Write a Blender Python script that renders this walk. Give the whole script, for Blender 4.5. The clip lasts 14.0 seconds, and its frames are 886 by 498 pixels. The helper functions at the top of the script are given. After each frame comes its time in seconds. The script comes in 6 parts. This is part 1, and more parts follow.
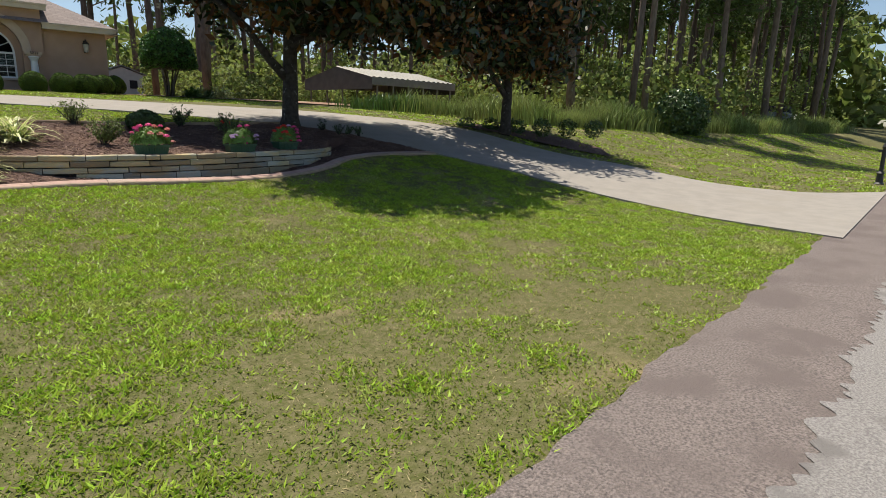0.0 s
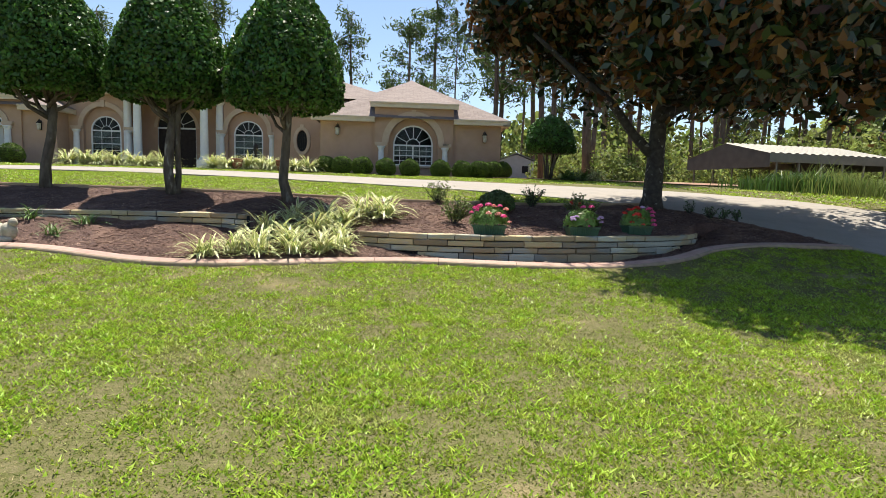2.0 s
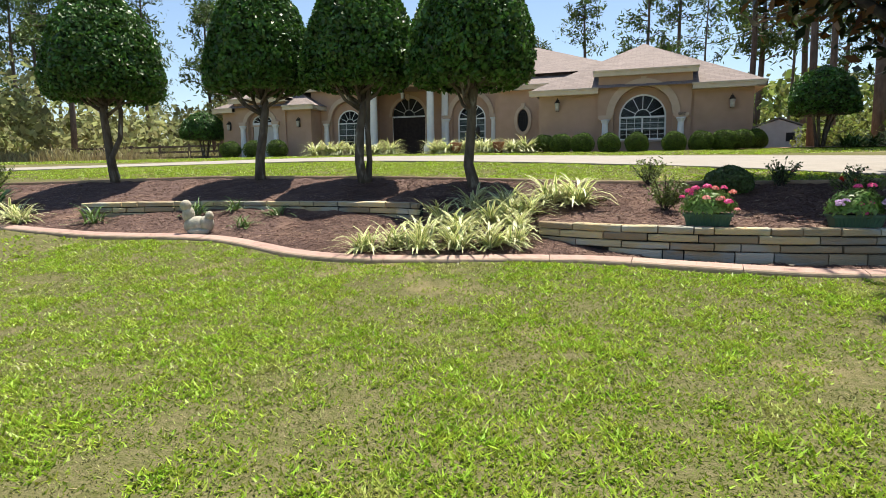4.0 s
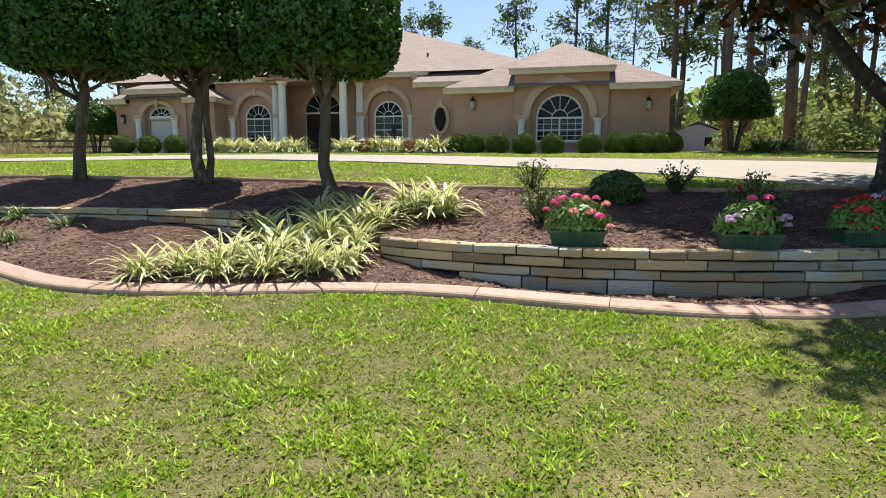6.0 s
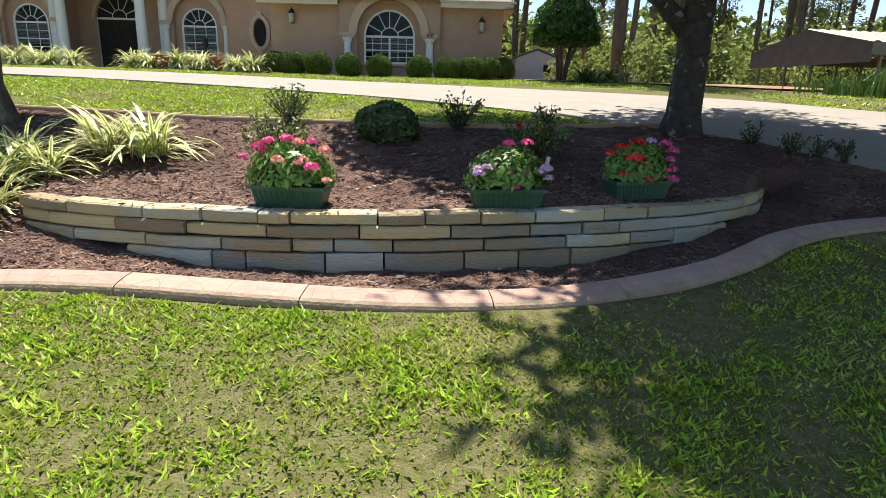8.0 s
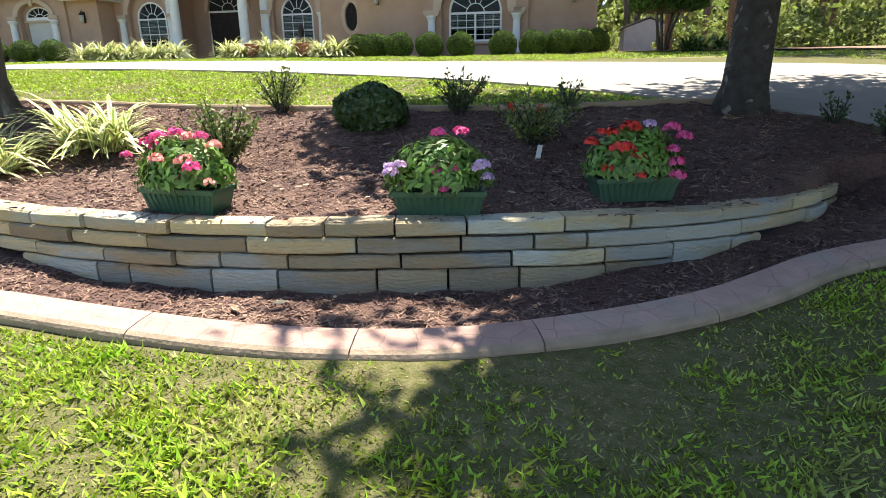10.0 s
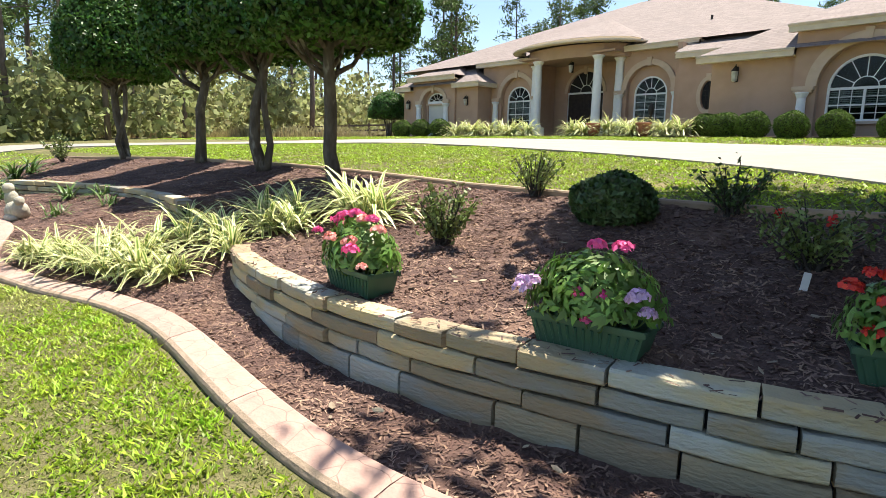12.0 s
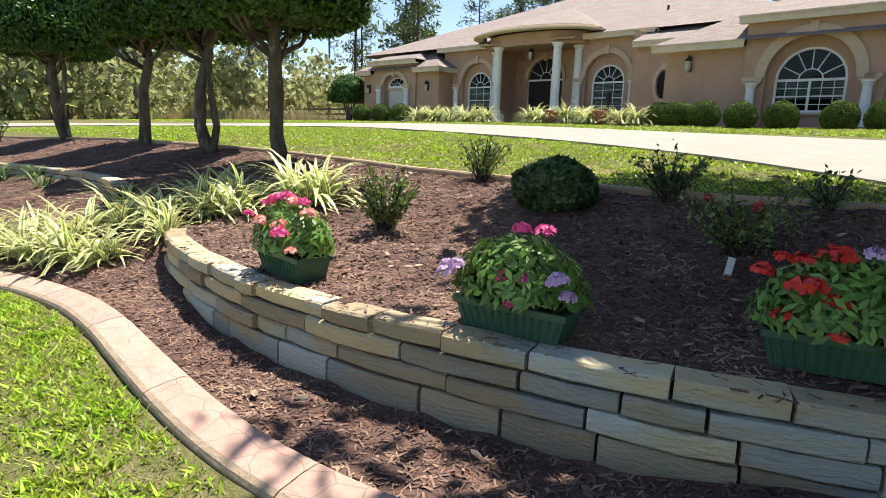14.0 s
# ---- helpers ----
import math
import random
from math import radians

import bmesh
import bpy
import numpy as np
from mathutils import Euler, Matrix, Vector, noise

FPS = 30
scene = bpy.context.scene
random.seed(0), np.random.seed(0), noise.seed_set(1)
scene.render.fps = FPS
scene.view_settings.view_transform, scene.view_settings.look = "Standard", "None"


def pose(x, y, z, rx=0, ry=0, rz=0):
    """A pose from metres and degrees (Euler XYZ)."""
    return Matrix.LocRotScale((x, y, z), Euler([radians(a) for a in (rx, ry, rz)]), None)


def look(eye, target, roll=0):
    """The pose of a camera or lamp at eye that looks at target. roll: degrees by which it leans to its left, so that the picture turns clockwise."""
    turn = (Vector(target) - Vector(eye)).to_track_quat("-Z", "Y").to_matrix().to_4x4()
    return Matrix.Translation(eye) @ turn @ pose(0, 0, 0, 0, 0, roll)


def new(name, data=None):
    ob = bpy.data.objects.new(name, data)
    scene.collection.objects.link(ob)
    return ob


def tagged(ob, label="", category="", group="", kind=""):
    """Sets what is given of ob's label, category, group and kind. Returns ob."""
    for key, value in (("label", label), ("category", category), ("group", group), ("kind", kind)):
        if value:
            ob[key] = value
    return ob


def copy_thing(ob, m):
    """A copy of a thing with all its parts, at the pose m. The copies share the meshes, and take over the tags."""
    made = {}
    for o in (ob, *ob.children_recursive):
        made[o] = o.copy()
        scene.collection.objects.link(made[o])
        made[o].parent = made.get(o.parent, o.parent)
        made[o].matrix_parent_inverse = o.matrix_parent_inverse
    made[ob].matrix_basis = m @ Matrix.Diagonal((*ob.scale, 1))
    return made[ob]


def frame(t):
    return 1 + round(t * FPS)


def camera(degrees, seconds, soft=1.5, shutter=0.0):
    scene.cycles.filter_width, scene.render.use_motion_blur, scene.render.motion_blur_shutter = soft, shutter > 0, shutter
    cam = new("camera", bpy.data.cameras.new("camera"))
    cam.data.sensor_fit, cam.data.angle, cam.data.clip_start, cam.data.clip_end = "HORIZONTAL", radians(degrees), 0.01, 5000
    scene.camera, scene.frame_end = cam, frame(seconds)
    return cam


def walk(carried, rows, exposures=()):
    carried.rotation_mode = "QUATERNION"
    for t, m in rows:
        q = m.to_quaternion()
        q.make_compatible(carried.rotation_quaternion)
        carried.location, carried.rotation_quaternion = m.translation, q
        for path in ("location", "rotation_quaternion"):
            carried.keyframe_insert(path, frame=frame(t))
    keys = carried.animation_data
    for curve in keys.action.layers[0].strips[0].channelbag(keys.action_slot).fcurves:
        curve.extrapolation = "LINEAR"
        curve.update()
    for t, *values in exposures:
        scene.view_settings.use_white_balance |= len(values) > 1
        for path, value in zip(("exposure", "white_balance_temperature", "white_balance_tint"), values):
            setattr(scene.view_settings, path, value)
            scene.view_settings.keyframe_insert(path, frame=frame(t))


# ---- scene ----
# the walk: x runs along the road, y towards the house
cam = camera(74.5, 14.0, soft=0.7)
PATH = [
    (0, (-0.102, 0.276, 1.451), (1.178, 1.751, 1.018), 1.4),
    (0.5, (0.214, 0.736, 1.401), (0.999, 2.534, 1.014), 1.8),
    (1, (0.523, 1.052, 1.44), (1.01, 2.977, 1.198), 1.7),
    (1.5, (0.918, 1.353, 1.467), (1.09, 3.338, 1.285), 2.2),
    (2, (1.099, 1.562, 1.424), (1.252, 3.547, 1.232), 1.5),
    (2.5, (1.287, 1.943, 1.444), (1.274, 3.932, 1.239), 2.3),
    (2.7, (1.38, 2.135, 1.442), (1.208, 4.117, 1.233), 1.8),
    (4.8, (1.9, 3.6, 1.498), (1.232, 5.462, 1.205), -0.9),
    (5, (1.965, 3.819, 1.482), (1.442, 5.732, 1.229), 1.2),
    (5.5, (2.202, 4.306, 1.485), (1.867, 6.26, 1.225), 2.9),
    (6, (2.442, 4.766, 1.497), (1.993, 6.696, 1.229), 0.1),
    (6.5, (2.621, 5.241, 1.498), (2.364, 7.204, 1.215), 0.6),
    (7, (2.943, 5.598, 1.497), (2.876, 7.575, 1.206), 0.6),
    (7.5, (3.187, 5.922, 1.528), (3.09, 7.876, 1.115), -0.8),
    (8, (3.427, 6.264, 1.569), (3.447, 8.198, 1.058), 1.5),
    (8.5, (3.771, 6.473, 1.545), (3.828, 8.408, 1.043), 1.5),
    (8.7, (3.905, 6.559, 1.566), (3.905, 8.494, 1.06), 1.2),
    (10.8, (4.901, 7.786, 1.562), (4.309, 9.581, 0.907), 3.0),
    (11, (4.991, 7.954, 1.583), (4.335, 9.721, 0.914), 4.9),
    (11.5, (5.054, 8.064, 1.599), (3.967, 9.668, 1.103), 1.3),
    (12, (5.141, 8.159, 1.643), (3.74, 9.547, 1.304), 1.0),
    (12.5, (5.117, 8.177, 1.651), (3.646, 9.499, 1.351), 2.7),
    (13, (5.094, 8.163, 1.655), (3.588, 9.445, 1.353), 2.8),
    (13.5, (5.163, 8.141, 1.659), (3.731, 9.503, 1.355), 2.7),
    (14, (5.233, 8.301, 1.629), (3.93, 9.769, 1.247), 1.8),
]
walk(cam, [(t, look(eye, target, roll)) for t, eye, target, roll in PATH],
     exposures=[(0.0, 0.45), (0.5, 0.85), (1.5, 1.05), (2.5, 0.95), (5.0, 0.95), (7.5, 1.1), (8.7, 1.15), (11.0, 1.85), (11.5, 1.65), (12.0, 1.35), (14.0, 1.2)])

# ---- world and sun ----
world = bpy.data.worlds.new("world")
scene.world = world
world.use_nodes = True
wn = world.node_tree
sky = wn.nodes.new("ShaderNodeTexSky")
sky.sky_type = "NISHITA"
sky.sun_disc = False
sky.sun_elevation, sky.sun_rotation = radians(70), radians(1)
sky.air_density, sky.dust_density, sky.ozone_density = 1.0, 0.6, 1.5
wn.nodes["Background"].inputs[1].default_value = 0.085
wn.links.new(sky.outputs[0], wn.nodes["Background"].inputs[0])
sun_data = bpy.data.lights.new("sun", "SUN")
sun_data.energy, sun_data.angle, sun_data.color = 5.0, radians(0.53), (1.0, 0.93, 0.8)
sun_ob = new("sun", sun_data)
sun_ob.matrix_world = look((0.2, 10, 27), (0, 0, 0))


# ---- materials ----
def material(name, base, second=None, scale=8.0, rough=0.8, bump=0.0, bump_scale=40.0, detail=6.0, island=0.0,
             coat=None, coat_scale=1.2, coat_at=(0.55, 0.7), metal=0.0, translucent=0.0, spec=0.5, stretch=None):
    """A surface of two mixed colours, with stains of a third at a larger scale, fine relief, and variation from piece to piece."""
    m = bpy.data.materials.new(name)
    m.use_nodes = True
    nt = m.node_tree
    b = nt.nodes["Principled BSDF"]
    b.inputs["Roughness"].default_value = rough
    b.inputs["Metallic"].default_value = metal
    b.inputs["Specular IOR Level"].default_value = spec
    co = nt.nodes.new("ShaderNodeTexCoord").outputs["Object"]
    if stretch:
        mp = nt.nodes.new("ShaderNodeMapping")
        mp.inputs["Scale"].default_value = stretch
        nt.links.new(co, mp.inputs[0])
        co = mp.outputs[0]

    def noise_tex(s, d):
        n = nt.nodes.new("ShaderNodeTexNoise")
        n.inputs["Scale"].default_value, n.inputs["Detail"].default_value = s, d
        nt.links.new(co, n.inputs["Vector"])
        return n.outputs["Fac"]

    def ramp(fac, lo, hi):
        r = nt.nodes.new("ShaderNodeMapRange")
        r.inputs[1].default_value, r.inputs[2].default_value = lo, hi
        nt.links.new(fac, r.inputs[0])
        return r.outputs[0]

    def mix(fac, a, c):
        x = nt.nodes.new("ShaderNodeMix")
        x.data_type = "RGBA"
        if hasattr(fac, "is_linked"):
            nt.links.new(fac, x.inputs[0])
        else:
            x.inputs[0].default_value = fac
        for sock, v in ((x.inputs[6], a), (x.inputs[7], c)):
            if hasattr(v, "is_linked"):
                nt.links.new(v, sock)
            else:
                sock.default_value = (*v, 1)
        return x.outputs[2]

    second = second or tuple(0.75 * c for c in base)
    colour = mix(ramp(noise_tex(scale, detail), 0.35, 0.65), base, second)
    if coat:
        colour = mix(ramp(noise_tex(coat_scale, 5.0), *coat_at), colour, coat)
    if island:
        if island > 0:
            rnd = nt.nodes.new("ShaderNodeNewGeometry").outputs["Random Per Island"]
        else:
            rnd = nt.nodes.new("ShaderNodeObjectInfo").outputs["Random"]
        hs = nt.nodes.new("ShaderNodeHueSaturation")
        r = nt.nodes.new("ShaderNodeMapRange")
        r.inputs[3].default_value, r.inputs[4].default_value = 1 - abs(island), 1 + abs(island)
        nt.links.new(rnd, r.inputs[0])
        nt.links.new(r.outputs[0], hs.inputs["Value"])
        h2 = nt.nodes.new("ShaderNodeMapRange")
        h2.inputs[3].default_value, h2.inputs[4].default_value = 0.5 - 0.03 * abs(island), 0.5 + 0.03 * abs(island)
        nt.links.new(rnd, h2.inputs[0])
        nt.links.new(h2.outputs[0], hs.inputs["Hue"])
        nt.links.new(colour, hs.inputs["Color"])
        colour = hs.outputs[0]
    nt.links.new(colour, b.inputs["Base Color"])
    if bump:
        bp = nt.nodes.new("ShaderNodeBump")
        bp.inputs["Strength"].default_value, bp.inputs["Distance"].default_value = bump, 0.02
        nt.links.new(noise_tex(bump_scale, 4.0), bp.inputs["Height"])
        nt.links.new(bp.outputs[0], b.inputs["Normal"])
    if translucent:
        tr = nt.nodes.new("ShaderNodeBsdfTranslucent")
        nt.links.new(colour, tr.inputs[0])
        ms = nt.nodes.new("ShaderNodeMixShader")
        ms.inputs[0].default_value = translucent
        out = nt.nodes["Material Output"]
        nt.links.new(b.outputs[0], ms.inputs[1])
        nt.links.new(tr.outputs[0], ms.inputs[2])
        nt.links.new(ms.outputs[0], out.inputs[0])
    return m


def striped_leaf(name, edge, middle, island=0.35):
    """Strap leaves with pale margins, by the coordinate across the leaf."""
    m = material(name, middle, translucent=0.25, rough=0.45, island=island)
    nt = m.node_tree
    uv = nt.nodes.new("ShaderNodeUVMap")
    sep = nt.nodes.new("ShaderNodeSeparateXYZ")
    nt.links.new(uv.outputs[0], sep.inputs[0])
    a = nt.nodes.new("ShaderNodeMath")
    a.operation = "SUBTRACT"
    a.inputs[1].default_value = 0.5
    nt.links.new(sep.outputs[0], a.inputs[0])
    c = nt.nodes.new("ShaderNodeMath")
    c.operation = "ABSOLUTE"
    nt.links.new(a.outputs[0], c.inputs[0])
    r = nt.nodes.new("ShaderNodeMapRange")
    r.inputs[1].default_value, r.inputs[2].default_value = 0.16, 0.26
    nt.links.new(c.outputs[0], r.inputs[0])
    x = nt.nodes.new("ShaderNodeMix")
    x.data_type = "RGBA"
    nt.links.new(r.outputs[0], x.inputs[0])
    hs = [n for n in nt.nodes if n.bl_idname == "ShaderNodeHueSaturation"][0]
    old = hs.inputs["Color"].links[0].from_socket
    nt.links.new(old, x.inputs[6])
    x.inputs[7].default_value = (*edge, 1)
    nt.links.new(x.outputs[2], hs.inputs["Color"])
    return m


M_SOIL = material("lawn_soil", (0.095, 0.1, 0.033), (0.155, 0.14, 0.07), scale=18, bump=0.9, bump_scale=70, coat=(0.25, 0.2, 0.11), coat_scale=0.75, coat_at=(0.6, 0.7), rough=0.95, spec=0.1)
M_GRASS = material("grass_blades", (0.25, 0.39, 0.026), (0.38, 0.47, 0.055), scale=8, rough=0.45, island=0.55, translucent=0.35, coat=(0.4, 0.41, 0.13), coat_scale=1.1, coat_at=(0.58, 0.7), spec=0.3)
M_GRASS_MAT = material("grass_mat", (0.175, 0.25, 0.034), (0.265, 0.3, 0.078), scale=9, rough=0.7, island=0.5, translucent=0.25, coat=(0.33, 0.29, 0.14), coat_scale=0.8, coat_at=(0.52, 0.68), spec=0.2)
M_DRYGRASS = material("dry_blades", (0.36, 0.29, 0.15), (0.24, 0.2, 0.09), scale=3, rough=0.8, island=0.3, translucent=0.2)
M_ROAD = material("asphalt", (0.125, 0.105, 0.098), (0.27, 0.225, 0.205), scale=75, rough=0.95, bump=0.9, bump_scale=110, detail=3, coat=(0.165, 0.135, 0.125), coat_scale=1.6, coat_at=(0.48, 0.62), spec=0.2)
M_ROADPATCH = material("worn_asphalt", (0.2, 0.185, 0.178), (0.34, 0.32, 0.3), scale=80, rough=0.95, bump=0.9, bump_scale=110, detail=3, coat=(0.2, 0.185, 0.175), coat_scale=2.5, coat_at=(0.55, 0.65), spec=0.2)
M_DRIVE = material("driveway_concrete", (0.29, 0.262, 0.23), (0.25, 0.227, 0.2), scale=3, rough=0.9, bump=0.2, bump_scale=150, coat=(0.26, 0.232, 0.197), coat_scale=0.5)
M_CURB = material("stamped_curb", (0.41, 0.265, 0.215), (0.34, 0.22, 0.18), scale=9, rough=0.85, bump=0.35, bump_scale=35, coat=(0.33, 0.26, 0.21), coat_scale=3.0, island=-0.08)


def stamp(m, scale, width):
    """Presses a net of fine cracks, as stamped concrete has, into a material."""
    nt = m.node_tree
    b = nt.nodes["Principled BSDF"]
    co = nt.nodes.new("ShaderNodeTexCoord").outputs["Object"]
    wob = nt.nodes.new("ShaderNodeTexNoise")
    wob.inputs["Scale"].default_value = 7.0
    add = nt.nodes.new("ShaderNodeVectorMath")
    add.operation = "MULTIPLY_ADD"
    add.inputs[1].default_value = (0.06, 0.06, 0.0)
    nt.links.new(co, wob.inputs["Vector"])
    nt.links.new(wob.outputs["Color"], add.inputs[0])
    nt.links.new(co, add.inputs[2])
    vo = nt.nodes.new("ShaderNodeTexVoronoi")
    vo.feature = "DISTANCE_TO_EDGE"
    vo.voronoi_dimensions = "2D"
    vo.inputs["Scale"].default_value = scale
    nt.links.new(add.outputs[0], vo.inputs["Vector"])
    r = nt.nodes.new("ShaderNodeMapRange")
    r.inputs[1].default_value, r.inputs[2].default_value = width * 0.3, width
    r.inputs[3].default_value = 0.74
    nt.links.new(vo.outputs["Distance"], r.inputs[0])
    x = nt.nodes.new("ShaderNodeVectorMath")
    x.operation = "MULTIPLY"
    nt.links.new(b.inputs["Base Color"].links[0].from_socket, x.inputs[0])
    nt.links.new(r.outputs[0], x.inputs[1])
    nt.links.new(x.outputs[0], b.inputs["Base Color"])
    bp = nt.nodes.new("ShaderNodeBump")
    bp.inputs["Strength"].default_value, bp.inputs["Distance"].default_value = 0.6, 0.01
    nt.links.new(r.outputs[0], bp.inputs["Height"])
    nt.links.new(b.inputs["Normal"].links[0].from_socket, bp.inputs["Normal"])
    nt.links.new(bp.outputs[0], b.inputs["Normal"])


stamp(M_CURB, 6.5, 0.022)
M_CURB_SIDE = material("curb_edge", (0.34, 0.25, 0.18), (0.25, 0.19, 0.13), scale=9, rough=0.9, bump=0.4, bump_scale=50)
M_BACKEDGE = material("bed_edging", (0.36, 0.26, 0.17), (0.28, 0.2, 0.13), scale=6, rough=0.9, bump=0.3)
M_MULCH = material("mulch", (0.07, 0.037, 0.029), (0.12, 0.068, 0.054), scale=45, rough=0.95, bump=1.0, bump_scale=70, coat=(0.18, 0.105, 0.075), coat_scale=1.5, coat_at=(0.52, 0.7))
M_CHIP = material("mulch_chips", (0.115, 0.06, 0.046), (0.24, 0.15, 0.112), scale=2.5, rough=0.9, island=0.55)
M_STONE = material("wall_stone", (0.36, 0.31, 0.2), (0.45, 0.34, 0.19), scale=3, rough=0.9, bump=0.8, bump_scale=24, coat=(0.36, 0.355, 0.3), coat_scale=1.6, coat_at=(0.5, 0.6), island=-0.38, stretch=(1, 1, 3.0))
M_STUCCO = material("stucco", (0.47, 0.315, 0.225), (0.43, 0.285, 0.2), scale=2.5, rough=0.95, bump=0.3, bump_scale=90)
M_TRIM = material("cream_trim", (0.66, 0.56, 0.42), (0.6, 0.5, 0.37), scale=4, rough=0.85, bump=0.1)
M_MOULD = material("arch_moulding", (0.56, 0.43, 0.32), (0.52, 0.39, 0.285), scale=5, rough=0.9, bump=0.15)
M_WHITE = material("white_paint", (0.80, 0.80, 0.78), (0.74, 0.74, 0.73), scale=5, rough=0.6)
M_BLIND = material("blind_slats", (0.55, 0.58, 0.55), (0.48, 0.51, 0.48), scale=6, rough=0.5)
M_PANEL = material("pale_panel", (0.62, 0.60, 0.55), (0.57, 0.55, 0.5), scale=3, rough=0.7)
# near-black that stands in for unlit depth behind panes and stone joints
M_DARK = material("painted_unlit_depth", (0.02, 0.02, 0.022), rough=0.9)
M_DOOR = material("dark_door", (0.035, 0.026, 0.024), (0.05, 0.038, 0.033), scale=6, rough=0.7, spec=0.15)
M_BARK = material("bark", (0.065, 0.052, 0.042), (0.13, 0.11, 0.09), scale=14, rough=0.95, bump=0.9, bump_scale=24, coat=(0.27, 0.26, 0.235), coat_scale=7, coat_at=(0.6, 0.68), stretch=(1, 1, 0.35))
M_PINEBARK = material("pine_bark", (0.10, 0.075, 0.06), (0.16, 0.125, 0.10), scale=10, rough=0.95, bump=0.8, bump_scale=16, stretch=(1, 1, 0.3), island=-0.3)
M_BIGBARK = material("dark_bark", (0.03, 0.025, 0.021), (0.06, 0.052, 0.045), scale=12, rough=0.95, bump=1.0, bump_scale=22, coat=(0.2, 0.2, 0.185), coat_scale=9, coat_at=(0.63, 0.68))
M_TOPIARY = material("topiary_leaves", (0.042, 0.105, 0.017), (0.07, 0.155, 0.026), scale=2, rough=0.4, island=0.5, translucent=0.28, spec=0.4)
# colour of the solid fillers in crowns and bushes: inner shade painted dark
M_CORE = material("painted_foliage_shade", (0.018, 0.028, 0.010), (0.03, 0.035, 0.015), scale=6, rough=0.95)
M_MAG_G = material("magnolia_leaves", (0.016, 0.032, 0.01), (0.03, 0.05, 0.015), scale=1.5, rough=0.3, island=0.5, translucent=0.08)
M_MAG_B = material("bronze_leaves", (0.10, 0.042, 0.012), (0.18, 0.085, 0.02), scale=1.2, rough=0.5, island=0.5, translucent=0.2)
M_PINE = material("pine_needles", (0.06, 0.105, 0.022), (0.10, 0.15, 0.04), scale=0.7, rough=0.7, island=0.45, translucent=0.25)
M_WOOD_LEAF = material("woodland_leaves", (0.12, 0.17, 0.03), (0.24, 0.28, 0.08), scale=0.5, rough=0.7, island=0.55, translucent=0.45)
M_SCRUB = material("scrub_leaves", (0.2, 0.235, 0.085), (0.34, 0.35, 0.16), scale=0.4, rough=0.8, island=0.5, translucent=0.45)
M_HEDGE = material("clipped_leaves", (0.07, 0.12, 0.02), (0.11, 0.165, 0.032), scale=4, rough=0.85, island=0.4, translucent=0.05, spec=0.15)
M_DARKBUSH = material("dark_leaves", (0.04, 0.08, 0.02), (0.07, 0.115, 0.032), scale=4, rough=0.45, island=0.45, translucent=0.1)
M_SHRUB = material("shrub_leaves", (0.11, 0.16, 0.035), (0.18, 0.22, 0.06), scale=5, rough=0.5, island=0.45, translucent=0.2)
M_FLOWLEAF = material("flower_leaves", (0.11, 0.22, 0.035), (0.19, 0.31, 0.065), scale=6, rough=0.45, island=0.4, translucent=0.2)
M_STRAP = striped_leaf("striped_strap_leaves", (0.78, 0.74, 0.4), (0.2, 0.32, 0.06))
M_STRAP_NEAR = striped_leaf("striped_leaves_near", (0.78, 0.74, 0.4), (0.2, 0.32, 0.06), -0.35)
M_STRAPG = material("green_strap_leaves", (0.07, 0.14, 0.03), (0.12, 0.2, 0.045), scale=3, rough=0.45, island=0.4, translucent=0.2)
M_TALLGRASS = material("tall_grass", (0.15, 0.21, 0.05), (0.26, 0.30, 0.09), scale=0.8, rough=0.7, island=0.4, translucent=0.35)
M_STRAW = material("straw_grass", (0.36, 0.31, 0.17), (0.28, 0.27, 0.11), scale=0.8, rough=0.8, island=0.35, translucent=0.3)
M_PINK = material("pink_petals", (0.75, 0.06, 0.28), (0.8, 0.14, 0.36), scale=20, rough=0.6, translucent=0.2, island=0.2)
M_CORAL = material("coral_petals", (0.82, 0.30, 0.27), (0.85, 0.42, 0.38), scale=20, rough=0.6, translucent=0.2, island=0.2)
M_LILAC = material("lilac_petals", (0.58, 0.38, 0.62), (0.68, 0.48, 0.7), scale=20, rough=0.6, translucent=0.2, island=0.2)
M_RED = material("red_petals", (0.62, 0.02, 0.02), (0.72, 0.05, 0.03), scale=20, rough=0.6, translucent=0.15, island=0.2)
M_PLANTER = material("green_plastic", (0.03, 0.085, 0.05), (0.04, 0.1, 0.06), scale=9, rough=0.45)
M_STATUE = material("weathered_stone", (0.46, 0.42, 0.34), (0.33, 0.3, 0.24), scale=14, rough=0.95, bump=0.5)
M_LAMP = material("dark_metal", (0.05, 0.042, 0.036), rough=0.5, metal=0.6)
M_BLACK = material("black_post", (0.02, 0.02, 0.021), (0.03, 0.03, 0.03), rough=0.5)
M_STEEL = material("pale_sheet_metal", (0.2, 0.19, 0.165), (0.15, 0.145, 0.125), scale=3, rough=0.5, metal=0.3, stretch=(1, 8, 1))
M_DARKSHEET = material("dark_sheet", (0.07, 0.065, 0.06), (0.09, 0.085, 0.075), scale=3, rough=0.8)
M_FENCE = material("fence_wood", (0.09, 0.065, 0.05), (0.13, 0.1, 0.08), scale=6, rough=0.9)
M_SHEDWALL = material("shed_siding", (0.5, 0.5, 0.47), (0.45, 0.45, 0.42), scale=4, rough=0.8)
M_LITTER = material("dry_leaf", (0.36, 0.29, 0.2), (0.25, 0.19, 0.12), scale=8, rough=0.8, island=-0.4)
